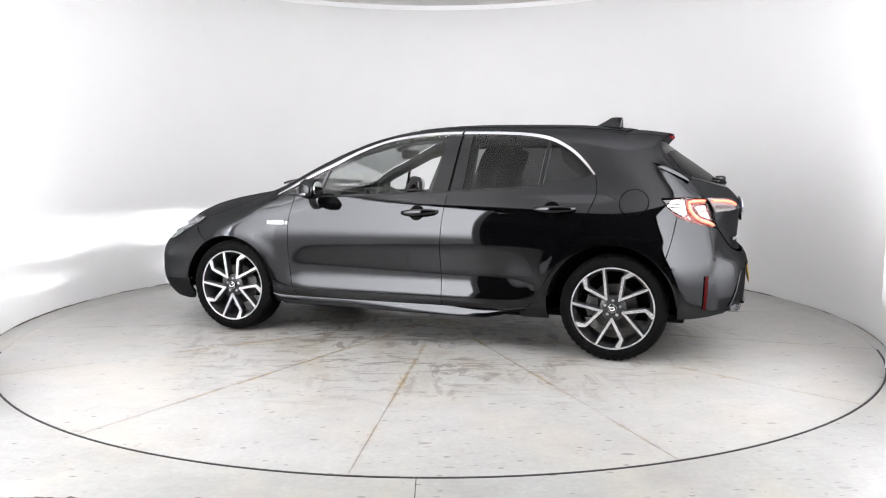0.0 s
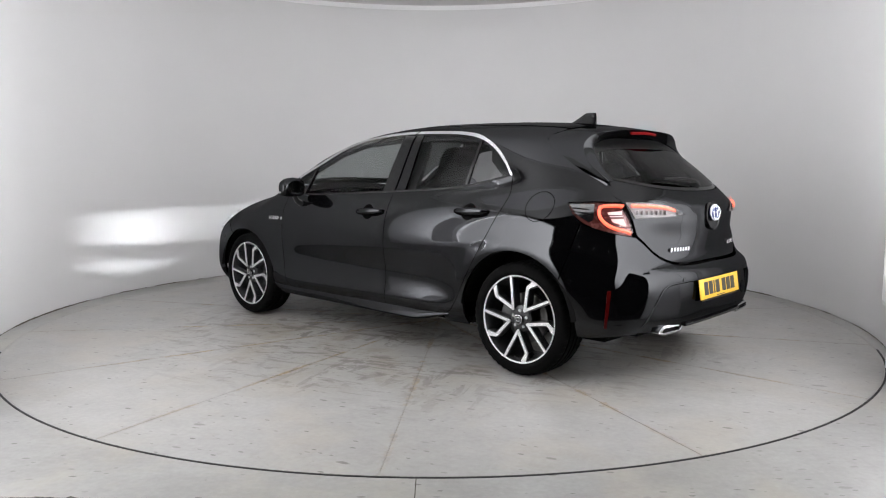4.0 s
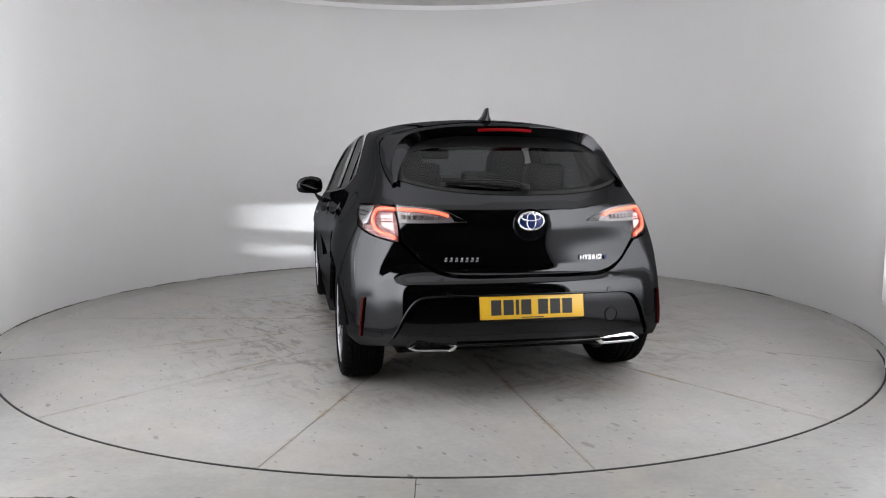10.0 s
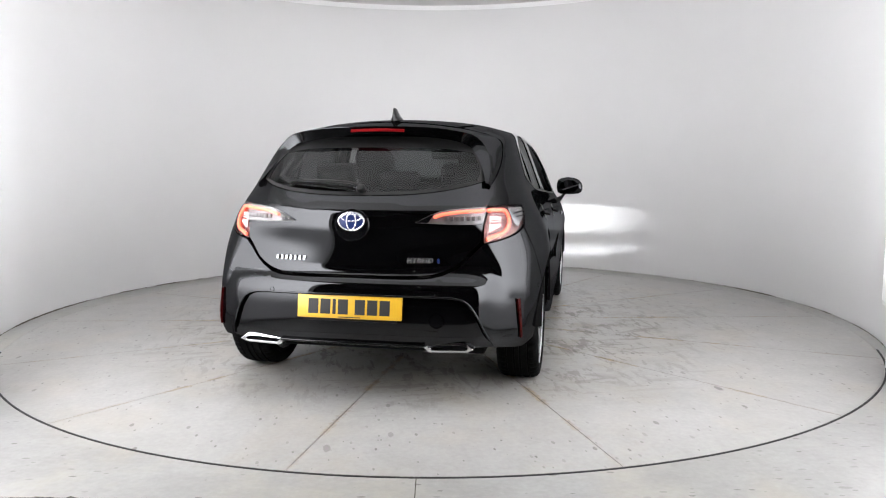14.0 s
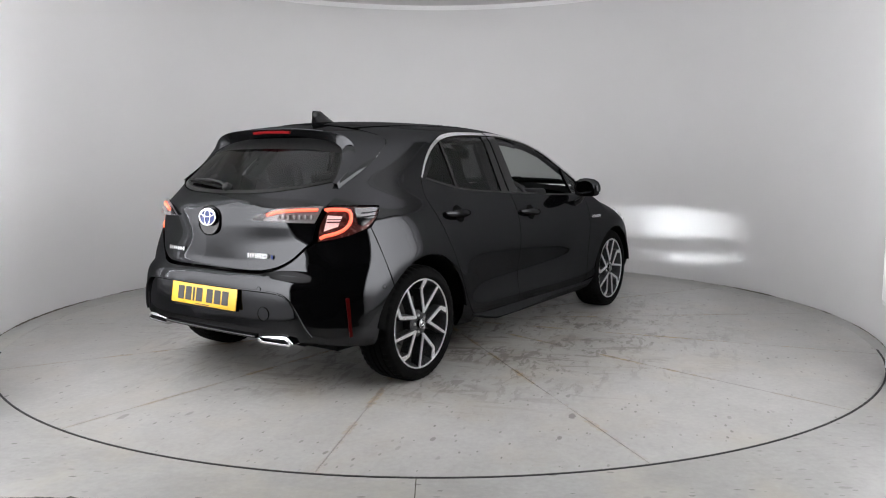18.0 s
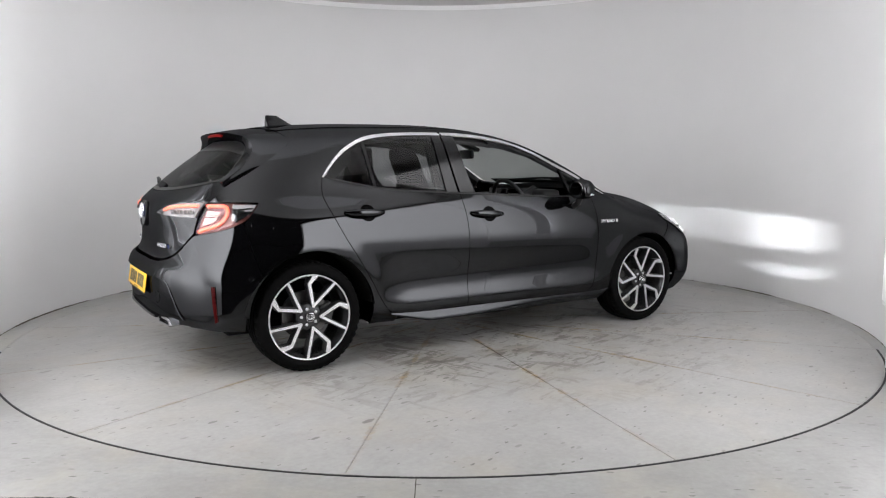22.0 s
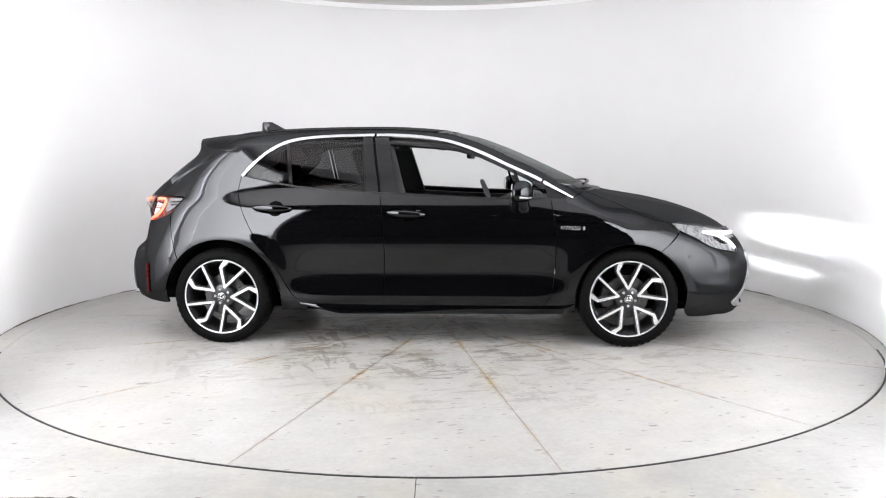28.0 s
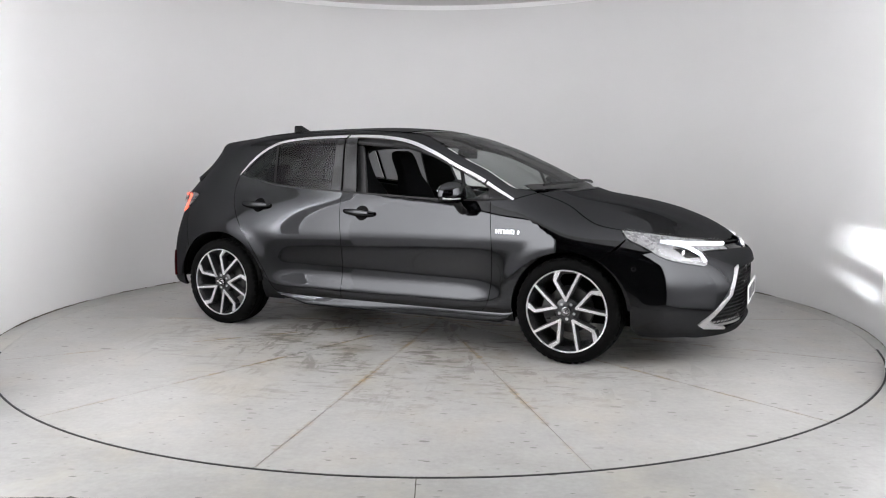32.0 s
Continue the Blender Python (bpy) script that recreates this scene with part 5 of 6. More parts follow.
def build_tail_lamps(car):
    for s in (1, -1):
        top = [tr(0.632, 0.966), ts(-1.775, 0.974), ts(-1.68, 0.974), ts(-1.570, 0.962)]
        low = [ts(-1.570, 0.962), ts(-1.610, 0.914), ts(-1.675, 0.865), ts(-1.760, 0.830), ts(-1.83, 0.810), tr(0.618, 0.796)]
        gapl = [tr(0.618, 0.796), tr(0.620, 0.88), tr(0.632, 0.966)]
        out = mirror_pts(spline(top, 0.03)[:-1] + spline(low, 0.03)[:-1] + spline(gapl, 0.03)[:-1], s)
        lamp = panel("tail_lamp", out, on_tail_round, M_LAMPDARK, car, "tail lamp bowl with glowing red light guide", lift=-0.016, thick=0.004, gap=0.002, step=0.03, centre=(-1, 0, 0.6))
        panel("lens", out, on_tail_round, M_LENS, lamp, "clear lamp cover", lift=0.004, thick=0.018, gap=0.003, step=0.025, centre=(-1, 0, 0.6))
        wing = mirror_pts([ts(-1.585, 0.958), ts(-1.630, 0.910), ts(-1.700, 0.868), ts(-1.718, 0.880), ts(-1.700, 0.962)], s)
        panel("lamp_garnish", wing, on_tail_round, M_DARKCHROME, lamp, "silver lamp garnish with two slits", lift=-0.004, thick=0.01, gap=0, step=0.02, centre=(-1, 0, 0.6))
        for z0 in (0.940, 0.922):
            bm = bmesh.new()
            tube(bm, [on_body_tail(s * ts(x, z0 - 0.004 * k)[0], z0 - 0.004 * k, -0.001) for k, x in enumerate((-1.606, -1.646, -1.684))], 0.0028, 6)
            part("slit", bm, M_GLOSS, lamp)
        path = [tr(0.634, 0.948), ts(-1.82, 0.953), ts(-1.765, 0.954), ts(-1.730, 0.946), ts(-1.738, 0.905), ts(-1.768, 0.866), ts(-1.808, 0.840), ts(-1.855, 0.823), tr(0.630, 0.812)]
        bm = bmesh.new()
        tube(bm, [on_body_tail(s * p, z, -0.006) for p, z in spline(path, 0.02)], 0.0085, 8)
        part("light_guide", bm, M_REDGLOW, lamp, "glowing red light guide")
        core = mirror_pts([tr(0.64, 0.925), ts(-1.82, 0.928), ts(-1.768, 0.922), ts(-1.800, 0.872), tr(0.64, 0.848)], s)
        panel("lamp_core", core, on_tail_round, M_LAMPCORE, lamp, "pale frosted lamp core", lift=-0.011, thick=0.006, gap=0, step=0.02, centre=(-1, 0, 0.6))
        for z0, r in ((0.892, 0.004), (0.905, 0.0025)):
            bm = bmesh.new()
            tube(bm, [on_body_tail(s * tr(y, z0)[0], z0, -0.006) for y in (0.645, 0.68, 0.71)], r, 6)
            part("lamp_rib", bm, M_LAMPDARK, lamp)
        # the lamp's half on the tailgate
        o2 = spline([tr(0.612, 0.965), tr(0.45, 0.955), tr(0.375, 0.936), tr(0.300, 0.896)], 0.03)[:-1] + spline([tr(0.300, 0.896), tr(0.45, 0.888), tr(0.600, 0.884)], 0.03)[:-1] + spline([tr(0.600, 0.884), tr(0.612, 0.965)], 0.03)[:-1]
        o2 = mirror_pts(o2, s)
        inner = panel("gate_lamp", o2, on_tail_round, M_BLOCK, car, "slim tailgate lamp with red light guide", lift=0.010, thick=0.03, gap=0.001, step=0.03, centre=(-1, 0, 0.6))
        panel("lens", o2, on_tail_round, M_LENS, inner, "clear lamp cover", lift=0.026, thick=0.018, gap=0.003, step=0.025, centre=(-1, 0, 0.6))
        bm = bmesh.new()
        tube(bm, [on_body_tail(s * p, z, 0.019) for p, z in spline([tr(0.600, 0.944), tr(0.50, 0.941), tr(0.42, 0.932), tr(0.385, 0.920)], 0.02)], 0.0075, 8)
        part("light_guide", bm, M_REDGLOW, inner, "glowing red light guide")
        for k in range(7):
            y = 0.585 - 0.024 * k
            bm = bmesh.new()
            c = Vector(on_body_tail(s * tr(y, 0.912)[0], 0.912, 0.015))
            box(bm, c - Vector((0.006, 0.008, 0.011)), c + Vector((0.006, 0.008, 0.011)), 0.002)
            part("lamp_block", bm, M_BLOCK, inner)
        tip = mirror_pts([tr(0.385, 0.936), tr(0.306, 0.897), tr(0.36, 0.894)], s)
        panel("lamp_tip", tip, on_tail_round, M_GLOSS, inner, "gloss black lamp tip", lift=0.018, thick=0.01, gap=0, step=0.02, centre=(-1, 0, 0.6))
        # reflector in the bumper corner
        rf = mirror_pts([tr(0.776, 0.525), tr(0.787, 0.525), tr(0.800, 0.335), tr(0.792, 0.33)], s)
        panel("rear_reflector", rf, on_tail_round, M_REFLECT, car, "slim dark red reflector", lift=0.004, thick=0.01, gap=0, step=0.02, centre=(-1, 0, 0.6))


def build_spoiler(car):
    trail = [(-1.602, 0.0, 1.371), (-1.597, 0.20, 1.368), (-1.588, 0.36, 1.356), (-1.545, 0.50, 1.330), (-1.528, 0.570, 1.268), (-1.590, 0.606, 1.175), (-1.720, 0.614, 1.078)]
    lead = [(-1.368, 0.0), (-1.364, 0.20), (-1.352, 0.36), (-1.338, 0.50)]
    front = [tuple(on_top(np.array([x]), np.array([y]))[0]) for x, y in lead]
    front += [tuple(on_left(np.array([x]), np.array([z]))[0]) for x, z in ((-1.338, 1.305), (-1.50, 1.183), (-1.715, 1.048))]
    under = [(-1.530, 0.0, 1.316), (-1.530, 0.20, 1.314), (-1.535, 0.36, 1.304), (-1.550, 0.48, 1.270), (-1.590, 0.530, 1.215), (-1.665, 0.575, 1.140), (-1.740, 0.600, 1.080)]
    n = 40

    def at(ctrl, u):
        q = [np.array(p) for p in ctrl]
        s = u * (len(q) - 1)
        i = min(int(s), len(q) - 2)
        f = s - i
        e = [2 * q[0] - q[1]] + q + [2 * q[-1] - q[-2]]
        p0, p1, p2, p3 = e[i:i + 4]
        return 0.5 * ((2 * p1) + (p2 - p0) * f + (2 * p0 - 5 * p1 + 4 * p2 - p3) * f * f + (3 * p1 - p0 - 3 * p2 + p3) * f ** 3)
    rings = []
    for i in range(-n, n + 1):
        u, s = abs(i) / n, (1 if i >= 0 else -1)
        A, B, C = at(trail, u), at(front, u), at(under, u)
        out = A - np.array([-1.2, 0, 1.1])
        out[1] *= 0.6
        out /= np.linalg.norm(out)
        mid1, mid2 = B * 0.66 + A * 0.34 + out * 0.003, B * 0.33 + A * 0.67 + out * 0.003
        A2 = A - out * 0.004 + (C - A) * 0.16 - np.array([0.004, 0, 0])
        ring = [B - out * 0.004, mid1, mid2, A - out * 0.001, A + (C - A) * 0.06 - np.array([0.003, 0, 0]), A2, A * 0.45 + C * 0.55, C, B * 0.6 + C * 0.4 - out * 0.03]
        rings.append([(p[0], s * p[1], p[2]) for p in ring])
    bm = bmesh.new()
    loft(bm, rings)
    sp = part("roof_spoiler", bm, M_PAINT, car, "gloss black roof spoiler", 40)
    bm = bmesh.new()
    pts = [(-1.600 + 0.012 * (y / 0.145) ** 2, y, 1.3515 - 0.004 * (y / 0.145) ** 2) for y in np.linspace(-0.145, 0.145, 13)]
    tube(bm, [(x - 0.001, y, z) for x, y, z in pts], 0.008, 8)
    part("high_brake_lamp", bm, M_BRAKEGLOW, sp, "red high-level brake lamp")
    # aerial fin
    bm = bmesh.new()
    zt = float(F_TOP(-1.17))
    rings = []
    for z, x0, x1, w in ((-0.012, -1.270, -1.066, 0.036), (0.004, -1.268, -1.080, 0.031), (0.020, -1.267, -1.110, 0.018), (0.040, -1.266, -1.146, 0.011), (0.056, -1.264, -1.176, 0.008), (0.064, -1.259, -1.190, 0.005)):
        rings.append([(x0 + (x1 - x0) * 0.5 * (1 - math.cos(t)), w * math.sin(t) * (1.0 if math.cos(t) < 0.0 else 0.95), zt + z) for t in (2 * math.pi * k / 16 for k in range(16))])
    loft(bm, rings)
    part("aerial_fin", bm, M_GLOSS, car, "gloss black shark-fin aerial", 50)


def letters(word, size, depth, name, material, parent, m, label, shear=0.0):
    cu = bpy.data.curves.new(name, "FONT")
    cu.body, cu.size, cu.extrude, cu.shear, cu.space_character = word, size, depth, shear, 1.08
    cu.align_x, cu.align_y = "CENTER", "CENTER"
    cu.offset = size * 0.003
    cu.resolution_u = 3
    tmp = new(name, cu)
    me = bpy.data.meshes.new_from_object(tmp.evaluated_get(bpy.context.evaluated_depsgraph_get()))
    bpy.data.objects.remove(tmp)
    bpy.data.curves.remove(cu)
    me.materials.clear()
    ob = link_mesh(name, me, material, parent, label)
    ob.matrix_basis = m
    return ob


def facing(p, n, up=(0, 0, 1)):
    """A pose whose local z looks along n and whose local y is up."""
    n = Vector(n).normalized()
    x = Vector(up).cross(n).normalized()
    y = n.cross(x)
    m = Matrix((x, y, n)).transposed().to_4x4()
    m.translation = p
    return m


def oval_badge(car, name, c, n, rx, rz, core):
    m = facing(c, n)
    bm = bmesh.new()
    lathe(bm, [(0.0, 0.003), (0.85, 0.003), (0.95, 0.0), (0.95, -0.004), (0.0, -0.004)], 40, "z", m=Matrix.Diagonal((rx, rz, 1, 1)))
    b = part(name, bm, core, car, "dark blue oval badge core")
    b.matrix_basis = m
    bm = bmesh.new()
    tube(bm, [(rx * 0.95 * math.cos(t), rz * 0.95 * math.sin(t), 0.003) for t in (2 * math.pi * k / 40 for k in range(40))], 0.0036, 8, True)
    part("badge_ring", bm, M_BADGE, b, "chrome oval ring")
    bm = bmesh.new()
    tube(bm, [(rx * 0.34 * math.cos(t), rz * 0.90 * math.sin(t), 0.004) for t in (2 * math.pi * k / 32 for k in range(32))], 0.0027, 8, True)
    part("badge_ring", bm, M_BADGE, b, "chrome oval ring")
    bm = bmesh.new()
    tube(bm, [(rx * 0.74 * math.cos(t), rz * (0.38 + 0.36 * math.sin(t)), 0.004) for t in (2 * math.pi * k / 32 for k in range(32))], 0.0027, 8, True)
    part("badge_ring", bm, M_BADGE, b, "chrome oval ring")


def number_plate(car, name, m, material, label):
    bm = bmesh.new()
    box(bm, (-0.26, -0.0555, -0.002), (0.26, 0.0555, 0.002), 0.004)
    pl = part(name, bm, material, car, label)
    pl.matrix_basis = m
    x = -0.205
    for k in range(7):
        bm = bmesh.new()
        w = 0.050 if k != 2 else 0.016
        box(bm, (x, -0.036, 0.002), (x + w, 0.036, 0.0035), 0.0006, seg=1)
        part("plate_bar", bm, M_INK, pl, "plain black bar")
        x += w + (0.011 if k != 3 else 0.034)
    bm = bmesh.new()
    box(bm, (-0.055, -0.0515, 0.002), (0.055, -0.047, 0.003))
    part("plate_footer", bm, M_HOUSING, pl, "thin dark bar")
    return pl


def build_rear_details(car):
    # number plate and its carrier
    n = Vector((-1.0, 0, 0.15)).normalized()
    number_plate(car, "rear_plate", facing((-2.0865, 0, 0.496), n), M_PLATEY, "yellow number plate with plain black bars")
    bm = bmesh.new()
    box(bm, (-0.235, -0.068, -0.006), (0.235, 0.03, -0.0025), 0.003)
    part("plate_carrier", bm, M_PLASTIC, car, "black plate carrier").matrix_basis = facing((-2.0865, 0, 0.496), n)
    # badges
    z = 0.902
    x = float(on_tail(np.array([0.0]), np.array([z]))[0, 0]) - 0.009
    bm = bmesh.new()
    lathe(bm, [(0.0, -0.002), (0.078, -0.002), (0.083, 0.003), (0.086, 0.0), (0.086, -0.01)], 48, "z", m=Matrix.Diagonal((1.0, 0.92, 1, 1)))
    part("badge_plinth", bm, M_GLOSS, car, "gloss black badge plinth").matrix_basis = facing((x - 0.002, 0, z - 0.018), (-1, 0, 0.10))
    oval_badge(car, "rear_badge", (x - 0.009, 0, z), (-1, 0, 0.10), 0.066, 0.045, M_BLUE)
    # model name as plain slanted bars
    for k in range(7):
        y = 0.400 - 0.0245 * k
        p = on_tail(np.array([y, y + 0.001]), np.array([0.717, 0.717]))
        d = Vector(p[0] - p[1]).normalized()
        nrm = Vector((d.y, -d.x, 0.02)).normalized()
        if nrm.x > 0:
            nrm = -nrm
        bm = bmesh.new()
        prism(bm, [(-0.0075, -0.0095), (0.0035, -0.0095), (0.0075, 0.0095), (-0.0035, 0.0095)], 0.0, 0.004, "xy")
        part("name_bar", bm, M_BADGE, car, "small bright slanted bar").matrix_basis = facing(Vector(p[0]) + nrm * 0.001, nrm)
    y = -0.325
    p = on_tail(np.array([y, y + 0.01]), np.array([0.717, 0.717]))
    d = Vector(p[0] - p[1])
    nrm = Vector((d.y, -d.x, 0.0)).normalized()
    nrm = -nrm if nrm.x > 0 else nrm
    letters("HYBRID", 0.034, 0.002, "hybrid_lettering", M_BADGE, car, facing(Vector(p[0]) + nrm * 0.004, nrm), "bright raised HYBRID lettering", 0.1)
    bm = bmesh.new()
    lathe(bm, [(0.0, 0.002), (0.006, 0.002), (0.0065, 0.0)], 12, "z", m=Matrix.Diagonal((1, 1.9, 1, 1)))
    q = on_tail(np.array([-0.411]), np.array([0.715]))[0]
    part("hybrid_mark", bm, M_BLUE, car, "small blue drop mark").matrix_basis = facing(Vector(q) + nrm * 0.003, nrm)
    # exhaust trims
    for s in (1, -1):
        outer = [(0.592, 0.303), (0.548, 0.334), (0.365, 0.328), (0.342, 0.316), (0.378, 0.284), (0.560, 0.288)]
        inn = [(0.566, 0.306), (0.540, 0.322), (0.378, 0.317), (0.372, 0.312), (0.392, 0.297), (0.553, 0.299)]
        bm = bmesh.new()
        vo = [[bm.verts.new((x, s * y, z)) for y, z in pl] for pl, x in ((outer, -1.99), (outer, -2.046), (inn, -2.050), (inn, -2.01))]
        for a, b in zip(vo[:-1], vo[1:]):
            for i in range(6):
                j = (i + 1) % 6
                bm.faces.new((a[i], a[j], b[j], b[i]))
        for v in bm.verts:
            v.co.x += 0.10 * max(0.0, abs(v.co.y) - 0.42) + 0.004
        bmesh.ops.bevel(bm, geom=[e for e in bm.edges], offset=0.0025, segments=2, affect="EDGES")
        part("exhaust_trim", bm, M_CHROME, car, "chrome exhaust trim with dark inside")
        bm = bmesh.new()
        prism(bm, [(s * y, z) for y, z in inn], -2.018, -2.012, "yz")
        part("exhaust_insert", bm, M_UNDER, car, "dark inside of the exhaust trim")
    # sensors in the bumper
    for y in (0.40, -0.40):
        p, zz = tr(y, 0.565)
        c = Vector(on_body_tail(p, zz, 0.0))
        c2 = Vector(on_body_tail(p, zz, 0.01))
        bm = bmesh.new()
        lathe(bm, [(0.0, 0.0012), (0.0095, 0.001), (0.0105, 0.0), (0.0118, 0.0008), (0.0122, -0.002)], 20, "z")
        part("parking_sensor", bm, M_PAINT, car, "round black parking sensor").matrix_basis = facing(c, c2 - c)
    p, zz = tr(-0.42, 0.44)
    c, c2 = Vector(on_body_tail(p, zz, -0.015)), Vector(on_body_tail(p, zz, 0.0))
    bm = bmesh.new()
    lathe(bm, [(0.0, 0.001), (0.031, 0.001), (0.032, -0.002), (0.034, -0.002), (0.035, 0.001), (0.036, -0.002)], 28, "z")
    part("tow_eye_cover", bm, M_PAINT, car, "round black tow-eye cover").matrix_basis = facing(c, c2 - c)
    # wiper on the rear glass
    def glassp(y, z, l):
        return tuple(on_tail(np.array([y]), np.array([z]))[0] + np.array([-0.8, 0, 0.6]) * l)
    bm = bmesh.new()
    tube(bm, [glassp(-0.01, 1.052, 0.02), glassp(0.04, 1.062, 0.035), glassp(0.12, 1.070, 0.034), glassp(0.25, 1.076, 0.026), glassp(0.30, 1.077, 0.022)], 0.009, 8, flat=0.7)
    wp = part("rear_wiper", bm, M_PLASTIC, car, "black rear wiper arm")
    bm = bmesh.new()
    tube(bm, [glassp(0.02, 1.046, 0.010), glassp(0.14, 1.058, 0.012), glassp(0.26, 1.068, 0.012), glassp(0.375, 1.072, 0.010)], 0.0075, 6)
    part("wiper_blade", bm, M_RUBBER, wp, "black rubber wiper blade")
    bm = bmesh.new()
    lathe(bm, [(0.0, 0.028), (0.018, 0.025), (0.024, 0.012), (0.025, -0.005)], 24, "z")
    part("wiper_hub", bm, M_PLASTIC, wp, "round black wiper hub").matrix_basis = facing(Vector(glassp(-0.01, 1.050, 0.0)), (-0.8, 0, 0.6))


def build_side_details(car):
    for s, mp in ((1, on_left), (-1, on_right)):
        # door handles
        for hx0, hx1, hz, dz in ((-1.092, -0.840, 0.897, -0.007), (-0.222, 0.024, 0.861, -0.014)):
            cx = hx0 + 0.60 * (hx1 - hx0)
            # flat dark disc on the door skin: the recess's shade put into colour
            cup = [(cx - 0.005 + 0.052 * math.cos(t), hz - 0.004 + 0.048 * math.sin(t)) for t in (2 * math.pi * k / 24 for k in range(24))]
            panel("cup_shade", cup, mp, M_CUP_SHADE, car, "flat dark disc painted as the shade of the handle recess", lift=0.0015, thick=0.004, gap=0, step=0.02)
            rings = []
            for k in range(15):
                u = k / 14
                x = hx0 + (hx1 - hx0) * u
                z = hz + dz * (u - 0.5)
                yy = float(half_width(x, z)) + 0.004 + 0.034 * math.sin(math.pi * min(1, max(0, u))) ** 0.6
                w, h = 0.011, 0.022 * (math.sin(math.pi * (0.06 + 0.88 * u)) ** 0.45)
                rings.append([(x, s * (yy + w * math.cos(t)), z + h * math.sin(t)) for t in (2 * math.pi * j / 12 for j in range(12))])
            bm = bmesh.new()
            loft(bm, rings)
            part("door_handle", bm, M_PAINT, car, "gloss black door handle", 50)
        # HYBRID lettering on the wing
        x0, z0 = 0.945, 0.770
        P = mp(np.array([x0, x0 + 0.01, x0]), np.array([z0, z0, z0 + 0.01]))
        nrm = Vector(np.cross(P[1] - P[0], P[2] - P[0])).normalized()
        if nrm.y * s < 0:
            nrm = -nrm
        letters("HYBRID", 0.034, 0.0015, "hybrid_lettering", M_BADGE, car, facing(Vector(P[0]) + nrm * 0.003, nrm), "bright raised HYBRID lettering")
        bm = bmesh.new()
        lathe(bm, [(0.0, 0.002), (0.006, 0.002), (0.0065, 0.0)], 12, "z", m=Matrix.Diagonal((1, 1.9, 1, 1)))
        xm = 1.030 if s < 0 else 0.860
        q = mp(np.array([xm]), np.array([z0]))[0]
        part("hybrid_mark", bm, M_SILVER, car, "small bright drop mark").matrix_basis = facing(Vector(q) + nrm * 0.002, nrm)
        # door mirror
        rings = []
        for k, (y, cx, cz, a, b) in enumerate(((0.862, 0.610, 1.000, 0.012, 0.020), (0.872, 0.612, 1.000, 0.036, 0.050), (0.900, 0.618, 1.002, 0.052, 0.064), (0.95, 0.618, 1.005, 0.060, 0.068),
                                               (1.00, 0.612, 1.003, 0.060, 0.064), (1.035, 0.602, 0.998, 0.050, 0.054), (1.055, 0.594, 0.994, 0.034, 0.038), (1.064, 0.588, 0.991, 0.012, 0.014))):
            ring = []
            for t in (2 * math.pi * j / 20 for j in range(20)):
                c, sn = math.cos(t), math.sin(t)
                px = cx + 1.30 * a * (abs(c) ** 0.8) * (1 if c > 0 else -0.62) + 0.02
                ring.append((px - 0.012, s * (y - 0.022), cz + b * (abs(sn) ** 0.85) * (1 if sn > 0 else -1)))
            rings.append(ring)
        bm = bmesh.new()
        loft(bm, rings)
        mir = part("door_mirror", bm, M_PAINT, car, "gloss black door mirror", 50)
        bm = bmesh.new()
        lathe(bm, [(0.0, 0.0), (0.97, 0.0), (0.97, -0.006)], 32, "z", m=Matrix.Diagonal((0.074, 0.050, 1, 1)))
        part("mirror_glass", bm, M_MIRROR, mir, "silver mirror glass").matrix_basis = facing((0.573, s * 0.940, 1.004), (-1, -0.12 * s, 0))
        bm = bmesh.new()
        loft(bm, [[(0.652 + 0.030 * math.cos(t), s * 0.838, 0.885 + 0.024 * math.sin(t)) for t in (2 * math.pi * j / 12 for j in range(12))],
                  [(0.650 + 0.028 * math.cos(t), s * 0.875, 0.905 + 0.022 * math.sin(t)) for t in (2 * math.pi * j / 12 for j in range(12))],
                  [(0.640 + 0.030 * math.cos(t), s * 0.905, 0.945 + 0.014 * math.sin(t)) for t in (2 * math.pi * j / 12 for j in range(12))]])
        part("mirror_arm", bm, M_PLASTIC, mir, "black plastic mirror arm", 50)
        bm = bmesh.new()
        tube(bm, [(0.664, s * 0.87, 0.966), (0.687, s * 0.92, 0.972), (0.684, s * 0.978, 0.970), (0.656, s * 1.018, 0.968), (0.616, s * 1.040, 0.972)], 0.0085, 8, flat=0.8)
        part("mirror_indicator", bm, M_SILVER, mir, "pale indicator strip")
        # round sensor on the arch
        for xx, zz in ((-1.655, 0.565), (1.70, 0.585)):
            P = mp(np.array([xx, xx + 0.01, xx]), np.array([zz, zz, zz + 0.01]))
            nr = Vector(np.cross(P[1] - P[0], P[2] - P[0])).normalized()
            nr = nr if nr.y * s > 0 else -nr
            bm = bmesh.new()
            lathe(bm, [(0.0, 0.0012), (0.0095, 0.001), (0.0105, 0.0), (0.0118, 0.0008), (0.0122, -0.002)], 20, "z")
            part("parking_sensor", bm, M_PAINT, car, "round black parking sensor").matrix_basis = facing(Vector(P[0]), nr)


